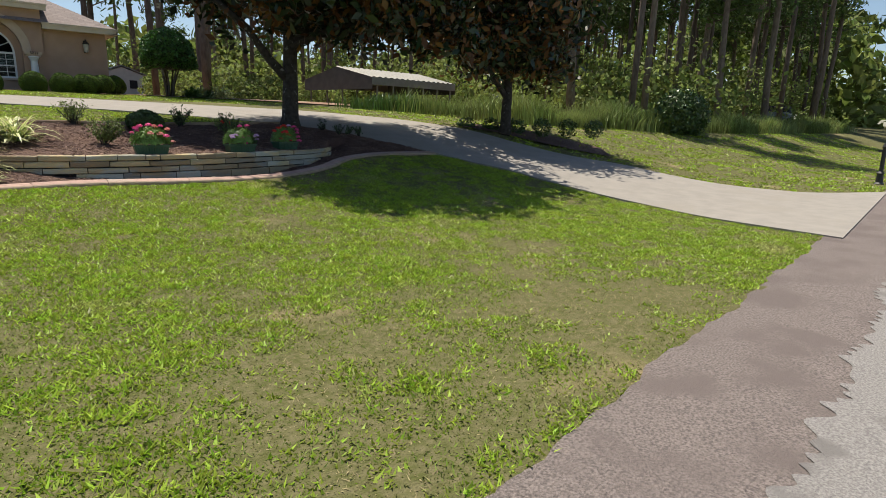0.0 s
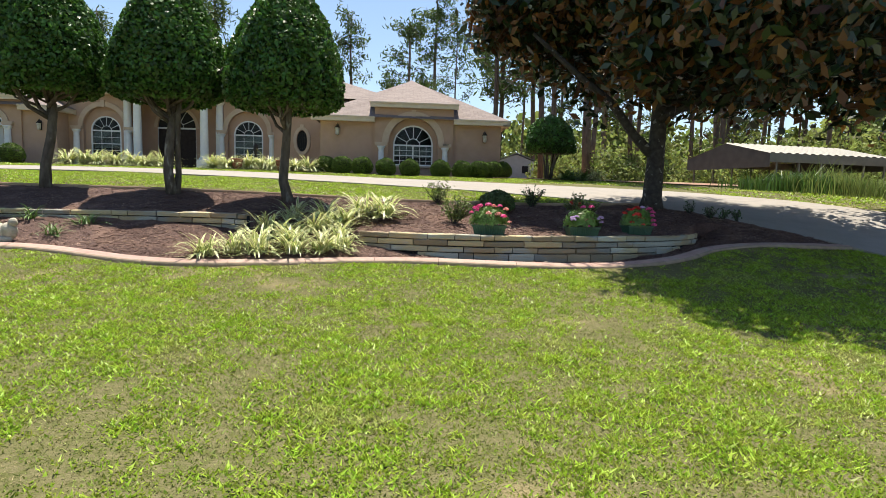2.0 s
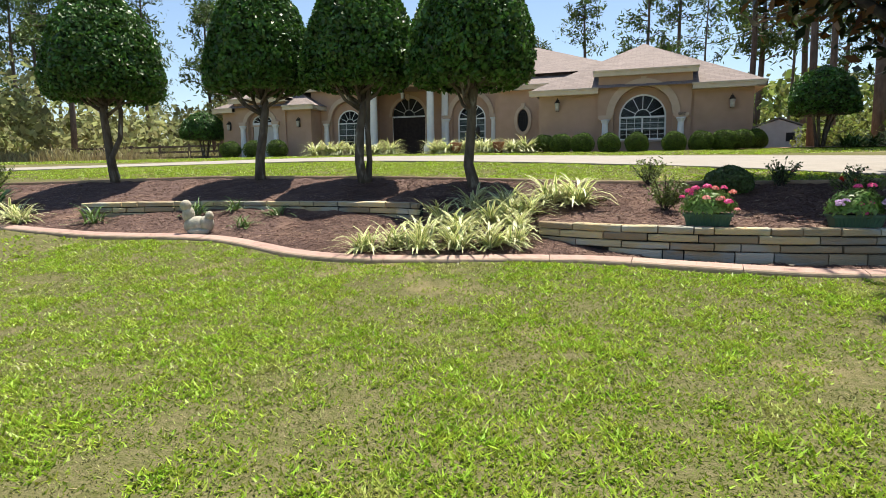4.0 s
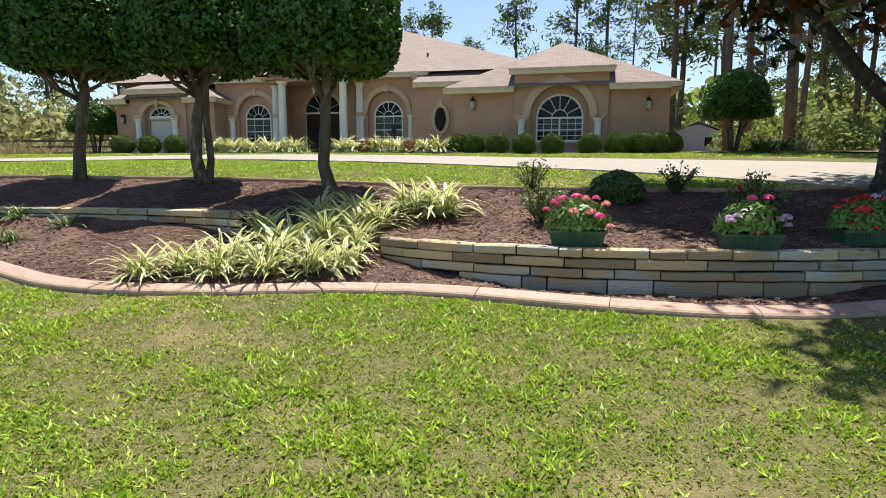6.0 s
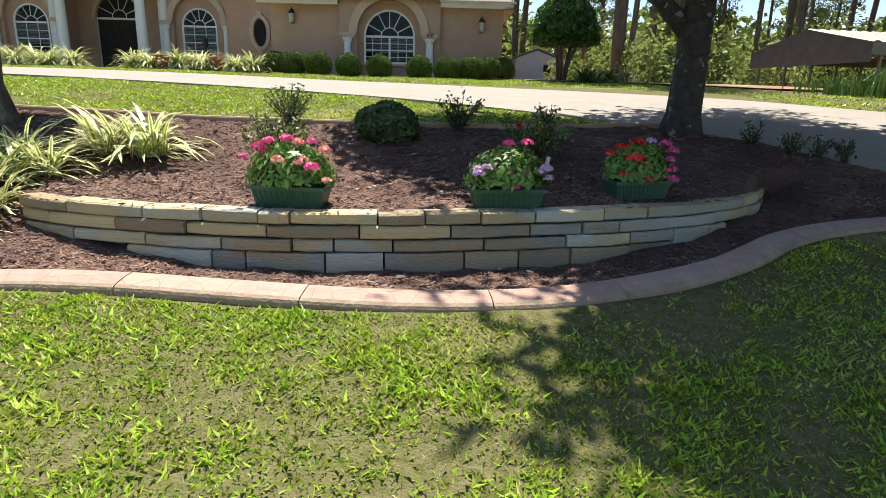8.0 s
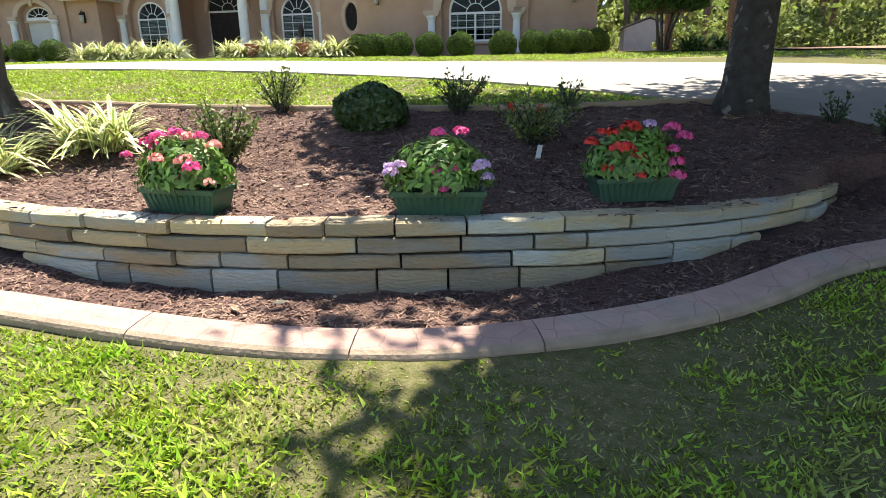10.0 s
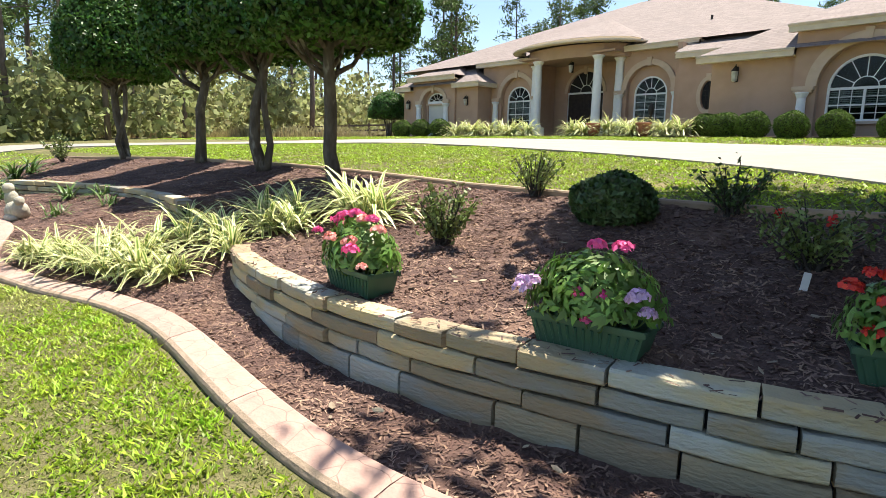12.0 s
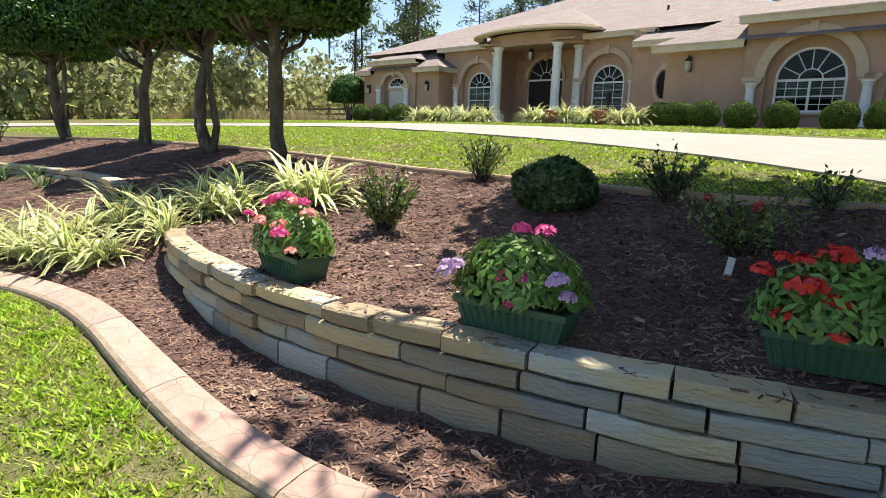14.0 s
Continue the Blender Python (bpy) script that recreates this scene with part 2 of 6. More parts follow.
M_PINESTRAW = material("pine_straw", (0.27, 0.16, 0.10), (0.2, 0.12, 0.075), scale=20, rough=0.95, bump=0.6, coat=(0.36, 0.29, 0.2), coat_scale=0.8)
M_TAG = material("plant_tag", (0.8, 0.79, 0.75), rough=0.5)
M_TERRA = material("terracotta", (0.32, 0.12, 0.075), (0.27, 0.1, 0.06), rough=0.8)
M_CARPAINT = material("car_paint", (0.35, 0.38, 0.42), rough=0.25, metal=0.3)
M_LANTERN = material("lantern_glass", (0.5, 0.47, 0.4), rough=0.3)


def shingles():
    m = material("roof_shingles", (0.27, 0.215, 0.19), (0.23, 0.18, 0.16), scale=3, rough=0.95)
    nt = m.node_tree
    b = nt.nodes["Principled BSDF"]
    tc = nt.nodes.new("ShaderNodeTexCoord")
    br = nt.nodes.new("ShaderNodeTexBrick")
    for k, v in (("Scale", 1.0), ("Brick Width", 0.33), ("Row Height", 0.14), ("Mortar Size", 0.008), ("Bias", -0.1)):
        br.inputs[k].default_value = v
    br.inputs["Color1"].default_value = (0.25, 0.205, 0.19, 1)
    br.inputs["Color2"].default_value = (0.195, 0.16, 0.148, 1)
    br.inputs["Mortar"].default_value = (0.15, 0.115, 0.1, 1)
    nt.links.new(tc.outputs["UV"], br.inputs["Vector"])
    nt.links.new(br.outputs["Color"], b.inputs["Base Color"])
    bp = nt.nodes.new("ShaderNodeBump")
    bp.inputs["Strength"].default_value, bp.inputs["Distance"].default_value = 0.6, 0.02
    nt.links.new(br.outputs["Fac"], bp.inputs["Height"])
    bp.invert = True
    nt.links.new(bp.outputs[0], b.inputs["Normal"])
    return m


def glass_material():
    m = bpy.data.materials.new("window_glass")
    m.use_nodes = True
    nt = m.node_tree
    gl = nt.nodes.new("ShaderNodeBsdfGlossy")
    gl.inputs["Roughness"].default_value = 0.03
    tr = nt.nodes.new("ShaderNodeBsdfTransparent")
    tr.inputs[0].default_value = (0.6, 0.65, 0.65, 1)
    mx = nt.nodes.new("ShaderNodeMixShader")
    mx.inputs[0].default_value = 0.015
    nt.links.new(tr.outputs[0], mx.inputs[1])
    nt.links.new(gl.outputs[0], mx.inputs[2])
    nt.links.new(mx.outputs[0], nt.nodes["Material Output"].inputs[0])
    return m


M_ROOF = shingles()
M_GLASS = glass_material()
rng = np.random.default_rng(7)


# ---- small tools ----
def link_mesh(name, bm, mat, smooth=False):
    me = bpy.data.meshes.new(name)
    bm.normal_update()
    bm.to_mesh(me)
    bm.free()
    for mt in (mat if isinstance(mat, (list, tuple)) else [mat]):
        me.materials.append(mt)
    if smooth:
        me.polygons.foreach_set("use_smooth", [True] * len(me.polygons))
    return new(name, me)


def part(name, bm, mat, parent, label="", smooth=False):
    ob = link_mesh(name, bm, mat, smooth)
    ob.parent = parent
    if label:
        ob["label"] = label
    return ob


def part_mesh(name, me, parent, label="", m=None):
    """A further object on mesh data that is already there."""
    ob = new(name, me)
    ob.parent = parent
    if m is not None:
        ob.matrix_basis = m
    if label:
        ob["label"] = label
    return ob


def empty(name, x=0, y=0, z=0, rz=0):
    ob = new(name)
    ob.matrix_basis = pose(x, y, z, 0, 0, rz)
    ob.empty_display_size = 0.2
    return ob


def box(bm, x0, x1, y0, y1, z0, z1, bevel=0.0):
    r = bmesh.ops.create_cube(bm, size=1, matrix=Matrix.Translation(((x0 + x1) / 2, (y0 + y1) / 2, (z0 + z1) / 2)) @ Matrix.Diagonal((abs(x1 - x0), abs(y1 - y0), abs(z1 - z0), 1)))
    if bevel:
        bmesh.ops.bevel(bm, geom=list({e for v in r["verts"] for e in v.link_edges}), offset=bevel, segments=2, affect="EDGES")
    return r["verts"]


def boxed(x0, x1, y0, y1, z0, z1, bevel=0.0):
    bm = bmesh.new()
    box(bm, x0, x1, y0, y1, z0, z1, bevel)
    return bm


def tube(bm, pts, radii, sides=8):
    """A tapered tube along points."""
    rings = []
    pts = [Vector(p) for p in pts]
    for i, p in enumerate(pts):
        d = (pts[min(i + 1, len(pts) - 1)] - pts[max(i - 1, 0)]).normalized()
        a = d.orthogonal().normalized() if abs(d.z) < 0.99 else Vector((1, 0, 0))
        if rings:
            a = (last - d * last.dot(d)).normalized()
        last = a
        c = d.cross(a)
        rings.append([bm.verts.new(p + radii[i] * (math.cos(2 * math.pi * k / sides) * a + math.sin(2 * math.pi * k / sides) * c)) for k in range(sides)])
    for r0, r1 in zip(rings, rings[1:]):
        for k in range(sides):
            bm.faces.new((r0[k], r0[(k + 1) % sides], r1[(k + 1) % sides], r1[k]))
    bm.faces.new(list(reversed(rings[0])))
    bm.faces.new(rings[-1])


def lathe(bm, profile, x=0, y=0, z=0, sides=20):
    rings = [[bm.verts.new((x + r * math.cos(2 * math.pi * k / sides), y + r * math.sin(2 * math.pi * k / sides), z + h)) for k in range(sides)] for r, h in profile]
    for r0, r1 in zip(rings, rings[1:]):
        for k in range(sides):
            bm.faces.new((r0[k], r0[(k + 1) % sides], r1[(k + 1) % sides], r1[k]))
    bm.faces.new(list(reversed(rings[0])))
    bm.faces.new(rings[-1])


def plate(bm, outline, holes, y0, y1):
    """An upright plate in the x-z plane with holes through it, from y0 (front) to y1."""
    edges = []
    for loop in [outline, *holes]:
        vs = [bm.verts.new((x, y0, z)) for x, z in loop]
        edges += [bm.edges.new((vs[i], vs[(i + 1) % len(vs)])) for i in range(len(vs))]
    f = bmesh.ops.triangle_fill(bm, edges=edges, use_beauty=True, normal=(0, -1, 0))
    faces = [g for g in f["geom"] if isinstance(g, bmesh.types.BMFace)]
    ex = bmesh.ops.extrude_face_region(bm, geom=faces)
    bmesh.ops.translate(bm, verts=[g for g in ex["geom"] if isinstance(g, bmesh.types.BMVert)], vec=(0, y1 - y0, 0))
    bmesh.ops.recalc_face_normals(bm, faces=bm.faces[:])


def ring_plate(bm, outer, inner, y0, y1):
    """An upright frame between two loops of as many corners."""
    n = len(outer)
    v = [[bm.verts.new((x, y, z)) for x, z in loop] for loop, y in ((outer, y0), (inner, y0), (inner, y1), (outer, y1))]
    for a in range(4):
        for k in range(n):
            p, q = v[a], v[(a + 1) % 4]
            bm.faces.new((p[k], p[(k + 1) % n], q[(k + 1) % n], q[k]))
    bmesh.ops.recalc_face_normals(bm, faces=bm.faces[:])


def arch_loop(cx, half, z0, spring, n=20, rise=None):
    rise = rise or half
    return [(cx - half, z0), (cx + half, z0)] + [(cx + half * math.cos(math.pi * k / n), spring + rise * math.sin(math.pi * k / n)) for k in range(n + 1)]


def raw_mesh(name, verts, faces_n, mat, uvs=None, smooth=False):
    """A mesh from arrays: verts (F*n, 3), faces of n corners each in order."""
    verts = np.asarray(verts, dtype=np.float32).reshape(-1, 3)
    nv = len(verts)
    nf = nv // faces_n
    me = bpy.data.meshes.new(name)
    me.vertices.add(nv)
    me.vertices.foreach_set("co", verts.ravel())
    me.loops.add(nv)
    me.loops.foreach_set("vertex_index", np.arange(nv, dtype=np.int32))
    me.polygons.add(nf)
    me.polygons.foreach_set("loop_start", np.arange(0, nv, faces_n, dtype=np.int32))
    if uvs is not None:
        lay = me.uv_layers.new(name="UVMap")
        lay.data.foreach_set("uv", np.asarray(uvs, dtype=np.float32).ravel())
    me.update(calc_edges=True)
    me.materials.append(mat)
    return me


def leaf_cloud(name, points, size, mat, out=None, spread=1.0, aspect=0.55, seed=1):
    """Many small folded leaves round points; out: directions that they face."""
    g = np.random.default_rng(seed)
    n = len(points)
    d = g.normal(size=(n, 3))
    if out is not None:
        d = out + spread * d
    d /= np.linalg.norm(d, axis=1)[:, None] + 1e-9
    t = np.cross(d, g.normal(size=(n, 3)))
    t /= np.linalg.norm(t, axis=1)[:, None] + 1e-9
    b = np.cross(d, t)
    s = (size * g.uniform(0.6, 1.3, n))[:, None]
    p = np.asarray(points)
    quad = np.stack([p - t * s, p - b * s * aspect + d * s * 0.12, p + t * s, p + b * s * aspect + d * s * 0.12], axis=1)
    return raw_mesh(name, quad, 4, mat)


def interp(x, table):
    return np.interp(x, [a for a, b in table], [b for a, b in table])


# ---- the lie of the land ----
LAND = [(-60, -0.2), (0, 0.0), (4.65, -0.03), (6.5, 0.08), (7.8, 0.22), (9, 0.42), (10, 0.55), (12.4, 1.15), (13.3, 1.27), (15, 1.43), (17, 1.58), (21, 1.85), (25, 2.05), (27, 2.12), (80, 2.3)]
CURB = [(-30, 11.5), (-20, 10.6), (-12, 9.9), (-9, 9.4), (-7.2, 9.1), (-5.9, 8.95), (-5.1, 9.02), (-4.2, 9.18), (-3.5, 9.2), (-2.8, 9.0), (-2.2, 8.83), (-1.6, 8.8), (-1.0, 8.88), (-0.3, 9.02), (0.4, 9.24), (1.0, 9.34), (1.6, 9.33),
        (2.3, 9.25), (3.05, 9.18), (3.6, 9.18), (4.2, 9.26), (4.8, 9.48), (5.3, 9.72), (5.6, 9.93), (5.95, 10.2), (6.5, 10.42), (7.25, 10.55), (8.5, 10.5)]
BACK = [(-30, 13), (-20, 11.9), (-16, 11.7), (-11.3, 11.85), (-9, 12.05), (-6.6, 12.3), (-4.7, 12.5), (-3.35, 12.7), (-2.3, 12.8), (-0.5, 12.85), (0.8, 12.82), (2.1, 12.76), (3.6, 12.72), (4.7, 12.82), (5.4, 13.0), (5.95, 13.05), (6.8, 12.35), (7.4, 11.6), (8.6, 10.62)]
NEAR = [(9.1, 2.6), (9.25, 4.2), (9.4, 6.0), (9.4, 7.6), (9.2, 9.2), (8.5, 10.6), (7.4, 11.65), (6.8, 12.4), (5.95, 13.12), (4.6, 14.2), (2.9, 15.5), (0.6, 16.8), (-4, 18.0), (-8.5, 18.4), (-13.5, 15.6), (-19, 12.9), (-28, 9.5)]
FAR = [(17.2, 3.9), (14.9, 4.9), (14.0, 6.2), (13.6, 8.7), (12.6, 10.2), (11.8, 11.5), (11.1, 13.2), (10.5, 14.9), (8.7, 17.2), (6.2, 18.4), (2.5, 19.8), (0.2, 20.5), (-3.5, 21.4), (-9.5, 21.2), (-15.5, 18.2), (-21, 15.2), (-30, 12)]
WALL = [(0.5, 10.28), (0.75, 10.14), (1.2, 10.02), (1.8, 9.92), (2.4, 9.865), (3.0, 9.89), (3.45, 9.955), (3.95, 10.06), (4.55, 10.21), (5.0, 10.37), (5.47, 10.58), (5.85, 10.85), (6.15, 11.15), (6.4, 11.5)]
FOOT = [(0.3, 0.68), (1.2, 0.54), (2.0, 0.45), (4.3, 0.44), (5.4, 0.57), (6.4, 0.72)]
WALL_B = [(-6.6, 9.8), (-6.1, 10.02), (-5.4, 10.35), (-4.6, 10.62), (-3.5, 10.76), (-2.4, 10.75), (-1.5, 10.6), (-1.2, 10.46)]


def smooth_line(pts, step=0.08, rounds=3):
    """A line resampled evenly, with its corners rounded."""
    p = np.array(pts, float)
    for _ in range(rounds):
        q = np.empty((2 * len(p), 2))
        q[0::2], q[1::2] = p, p
        a, b = p[:-1], p[1:]
        mid = np.empty((2 * len(a), 2))
        mid[0::2], mid[1::2] = 0.75 * a + 0.25 * b, 0.25 * a + 0.75 * b
        p = np.vstack([p[:1], mid, p[-1:]])
    d = np.concatenate([[0], np.cumsum(np.hypot(*np.diff(p, axis=0).T))])
    n = max(2, int(d[-1] / step))
    t = np.linspace(0, d[-1], n)
    return np.stack([np.interp(t, d, p[:, 0]), np.interp(t, d, p[:, 1])], axis=1)


_lq = np.linspace(-60, 80, 2801)
_lz = interp(_lq, LAND)
_lz = np.convolve(np.pad(_lz, 12, mode="edge"), np.ones(25) / 25, mode="valid")


def land(x, y):
    """Height of the ground: it climbs from the road to the house, and a little towards the end of the beds."""
    return np.interp(y, _lq, _lz) + 0.03 * np.clip(0.8 - np.asarray(x), 0, 7) * np.interp(y, [3, 8.5, 13, 18, 30], [0, 1, 1, 0.4, 0.2])


CURB_S, BACK_S = smooth_line(CURB), smooth_line(BACK)
WALL_S, WALL_BS = smooth_line(WALL, 0.03), smooth_line(WALL_B, 0.03)


def curb_y(x):
    return np.interp(x, CURB_S[:, 0], CURB_S[:, 1])


def back_y(x):
    return np.interp(x, BACK_S[:, 0], BACK_S[:, 1])


def in_bed(x, y, margin=0.0):
    return (x < 8.5 - margin) & (x > -13) & (y > curb_y(x) + margin) & (y < back_y(x) - margin)


def bed_z(x, y):
    """The mulched bed: it follows the land, and is levelled up behind the two low stone walls."""
    z = land(x, y) + 0.015 + 0.03 * np.clip((y - curb_y(x) - 0.25) / 0.5, 0, 1)
    wy = np.interp(x, WALL_S[:, 0], WALL_S[:, 1])
    cy_ = curb_y(x) + 0.2
    across = np.clip((y - cy_) / np.maximum(wy - cy_, 0.05), 0, 1)
    before = (land(x, curb_y(x)) + 0.03) * (1 - across) + interp(x, FOOT) * across
    near = np.clip((x + 0.1) / 0.6, 0, 1) * np.clip((6.9 - x) / 0.5, 0, 1)
    z = np.where(y <= wy + 0.1, z * (1 - near) + np.minimum(z, before) * near, z)
    behind = (x > 0.45) & (x < 6.45) & (y > wy + 0.1)
    z = np.where(behind, np.maximum(z, 0.8 + 0.08 * np.clip(y - wy, 0, 2.5)), z)
    wy2 = np.interp(x, WALL_BS[:, 0], WALL_BS[:, 1])
    behind2 = (x > -6.7) & (x < -1.15) & (y > wy2 + 0.1)
    z = np.where(behind2, np.maximum(z, 1.0 + 0.08 * np.clip(y - wy2, 0, 3)), z)
    return z


def drive_edges():
    """The two sides of the driveway, matched knot by knot."""
    n = 160

    def by_knots(pts):
        t = np.linspace(0, len(pts) - 1, n)
        p = np.array(pts, float)
        s = np.stack([np.interp(t, np.arange(len(p)), p[:, k]) for k in (0, 1)], axis=1)
        for _ in range(6):
            s[1:-1] = (s[:-2] + 2 * s[1:-1] + s[2:]) / 4
        return s
    return by_knots(NEAR), by_knots(FAR)


DN, DF = drive_edges()


def in_drive(x, y):
    x, y = np.asarray(x, float), np.asarray(y, float)
    poly = np.vstack([DN, DF[::-1]])
    inside = np.zeros(x.shape, bool)
    x1, y1 = poly[-1]
    for x0, y0 in poly:
        c = ((y0 > y) != (y1 > y))
        with np.errstate(divide="ignore", invalid="ignore"):
            inside ^= c & (x < (x1 - x0) * (y - y0) / (y1 - y0 + 1e-12) + x0)
        x1, y1 = x0, y0
    return inside


def road_y(x):
    return 1.5 + 0.144 * np.asarray(x) + 0.025 * np.sin(np.asarray(x) * 2.3) + 0.02 * np.sin(np.asarray(x) * 6.1 + 1) + 0.014 * np.sin(np.asarray(x) * 17.0)


def grid_mesh(name, xs, ys_of, z_of, mat):
    """A sheet whose columns run over xs, and whose rows follow ys_of(x) for 0..1."""
    X = np.repeat(xs[:, None], ys_of.shape[1], axis=1)
    Y = ys_of
    Z = z_of(X, Y)
    nx, ny = X.shape
    me = bpy.data.meshes.new(name)
    co = np.stack([X, Y, Z], axis=2).reshape(-1, 3).astype(np.float32)
    i = np.arange((nx - 1) * ny).reshape(nx - 1, ny)[:, :-1]
    f = np.stack([i, i + ny, i + ny + 1, i + 1], axis=2).reshape(-1, 4).astype(np.int32)
    me.vertices.add(len(co))
    me.vertices.foreach_set("co", co.ravel())
    me.loops.add(f.size)
    me.loops.foreach_set("vertex_index", f.ravel())
    me.polygons.add(len(f))
    me.polygons.foreach_set("loop_start", np.arange(0, f.size, 4, dtype=np.int32))
    me.polygons.foreach_set("use_smooth", np.ones(len(f), bool))
    me.update(calc_edges=True)
    me.materials.append(mat)
    return new(name, me)


def wave(x, y, s=1.0):
    return np.sin(x * 1.7 * s + 1.3 * np.sin(y * 0.9 * s)) * np.cos(y * 1.4 * s + 0.7 * np.sin(x * 1.1 * s))


gx = np.unique(np.round(np.concatenate([np.arange(-200, 201, 8), np.arange(-32, 40, 0.5), np.arange(-12, 14, 0.2)]), 3))
gy = np.unique(np.round(np.concatenate([np.arange(-120, 201, 8), np.arange(-10, 40, 0.5), np.arange(0, 15, 0.15)]), 3))


def ground_z(X, Y):
    z = land(X, Y) + 0.012 * wave(X, Y, 1.0) + 0.006 * wave(X, Y, 4.0)
    z = np.where(in_bed(X, Y, 0.12), z - 0.3, z)
    return np.where(Y < road_y(X) - 0.1, land(X, Y) - 0.03, z)


ground = grid_mesh("ground", gx, np.repeat(gy[None, :], len(gx), axis=0), ground_z, M_SOIL)
tagged(ground, "green patchy lawn with dry spots sloping up from the road", "ground", kind="structure")

rx = np.unique(np.concatenate([np.arange(-90, 91, 3.0), np.arange(-10, 22, 0.12)]))
road = grid_mesh("road", rx, np.stack([np.linspace(-5.2 + 0.144 * x, float(road_y(x)), 24) for x in rx]), lambda X, Y: land(X, Y) + 0.015 + 0.004 * wave(X, Y, 3), M_ROAD)
patch_edge = lambda x: road_y(x) - 0.92 + 0.035 * math.sin(x * 3.1) + 0.025 * math.sin(x * 13.7 + 2 * math.sin(x * 3.7)) + 0.03 * math.sin(x * 37 + 3 * math.sin(x * 7.1))
px_ = np.unique(np.concatenate([np.arange(-90, 91, 3.0), np.arange(0, 14, 0.03)]))
patch = grid_mesh("worn_lane", px_, np.stack([np.linspace(-5.0 + 0.144 * x, float(patch_edge(x)), 24) for x in px_]), lambda X, Y: land(X, Y) + 0.021 + 0.004 * wave(X, Y, 3), M_ROADPATCH)
tagged(patch, "paler worn lane of the asphalt road", "road", kind="structure")
tagged(road, "worn grey asphalt road with a crumbled edge", "road", kind="structure")

steps = np.linspace(0, 1, 15)[None, :, None]
dv = DN[:, None, :] * (1 - steps) + DF[:, None, :] * steps
bm = bmesh.new()
rows_ = [[bm.verts.new((x, y, float(land(x, y)) + 0.035)) for x, y in row] for row in dv]
for r0, r1 in zip(rows_, rows_[1:]):
    for k in range(len(r0) - 1):
        bm.faces.new((r0[k], r0[k + 1], r1[k + 1], r1[k]))
ex = bmesh.ops.extrude_edge_only(bm, edges=[e for e in bm.edges if e.is_boundary])
bmesh.ops.translate(bm, verts=[v for v in ex["geom"] if isinstance(v, bmesh.types.BMVert)], vec=(0, 0, -0.12))
bmesh.ops.recalc_face_normals(bm, faces=bm.faces[:])
drive = link_mesh("driveway", bm, M_DRIVE)
tagged(drive, "pale concrete driveway curving round a lawn to the house", "driveway", kind="structure")

bx = np.concatenate([np.arange(-13, -12, 0.1), np.arange(-12, 8.5, 0.05), [8.5]])
bed_rows = np.linspace(0, 1, 84)
bed = grid_mesh("mulch_bed", bx, np.stack([curb_y(x) + 0.17 + (back_y(x) - curb_y(x) - 0.17) * bed_rows for x in bx]),
                lambda X, Y: bed_z(X, Y) + 0.012 * wave(X, Y, 5) + 0.01 * wave(X + 3, Y, 13), M_MULCH)
tagged(bed, "planting bed of dark reddish-brown bark mulch", "mulch bed", kind="structure")


# ---- stamped curb along the lawn, in segments ----
def swept(bm, line, profile, z_of, mats=None):
    """Sweeps a profile (across, up) along a plan line."""
    t = np.gradient(line, axis=0)
    t /= np.linalg.norm(t, axis=1)[:, None]
    nrm = np.stack([-t[:, 1], t[:, 0]], axis=1)
    rings = []
    for p, m in zip(line, nrm):
        z = float(z_of(p[0], p[1]))
        rings.append([bm.verts.new((p[0] + m[0] * a, p[1] + m[1] * a, z + h)) for a, h in profile])
    k = len(profile)
    for r0, r1 in zip(rings, rings[1:]):
        for i in range(k):
            f = bm.faces.new((r0[i], r1[i], r1[(i + 1) % k], r0[(i + 1) % k]))
            if mats:
                f.material_index = mats[i]
    bm.faces.new(rings[0])
    bm.faces.new(list(reversed(rings[-1])))
    bmesh.ops.recalc_face_normals(bm, faces=bm.faces[:])


curb = tagged(empty("curb"), "stamped pinkish concrete curb edging the mulch bed", "curb", kind="structure")
CURB_PROFILE = [(0.0, -0.1), (0.0, 0.02), (0.008, 0.036), (0.03, 0.048), (0.12, 0.064), (0.19, 0.068), (0.205, 0.06), (0.21, -0.1)]
line = smooth_line(CURB, 0.05)
line = line[line[:, 0] > -13]
i = 0
crng = np.random.default_rng(3)
while i < len(line) - 4:
    n = int(crng.integers(17, 25))
    seg = line[i:min(i + n, len(line))]
    if len(line) - (i + n) < 6:
        seg = line[i:]
    bm = bmesh.new()
    s = seg.copy()
    if len(s) > 3:
        s[0] = s[0] + 0.06 * (s[1] - s[0])
        s[-1] = s[-1] - 0.06 * (s[-1] - s[-2])
    swept(bm, s, CURB_PROFILE, lambda x, y: land(x, y), [1, 1, 1, 0, 0, 0, 0, 0])
    part("curb_segment", bm, [M_CURB, M_CURB_SIDE], curb)
    i += len(seg) - 1

back_edge = line = smooth_line([p for p in BACK if p[0] < 6.2], 0.15)
bm = bmesh.new()
swept(bm, line[line[:, 0] > -13], [(-0.05, -0.1), (-0.05, 0.07), (-0.04, 0.085), (0.05, 0.085), (0.06, 0.07), (0.06, -0.1)], lambda x, y: land(x, y))
tagged(link_mesh("bed_edging", bm, M_BACKEDGE), "low tan concrete edging between lawn and mulch", "edging", kind="structure")


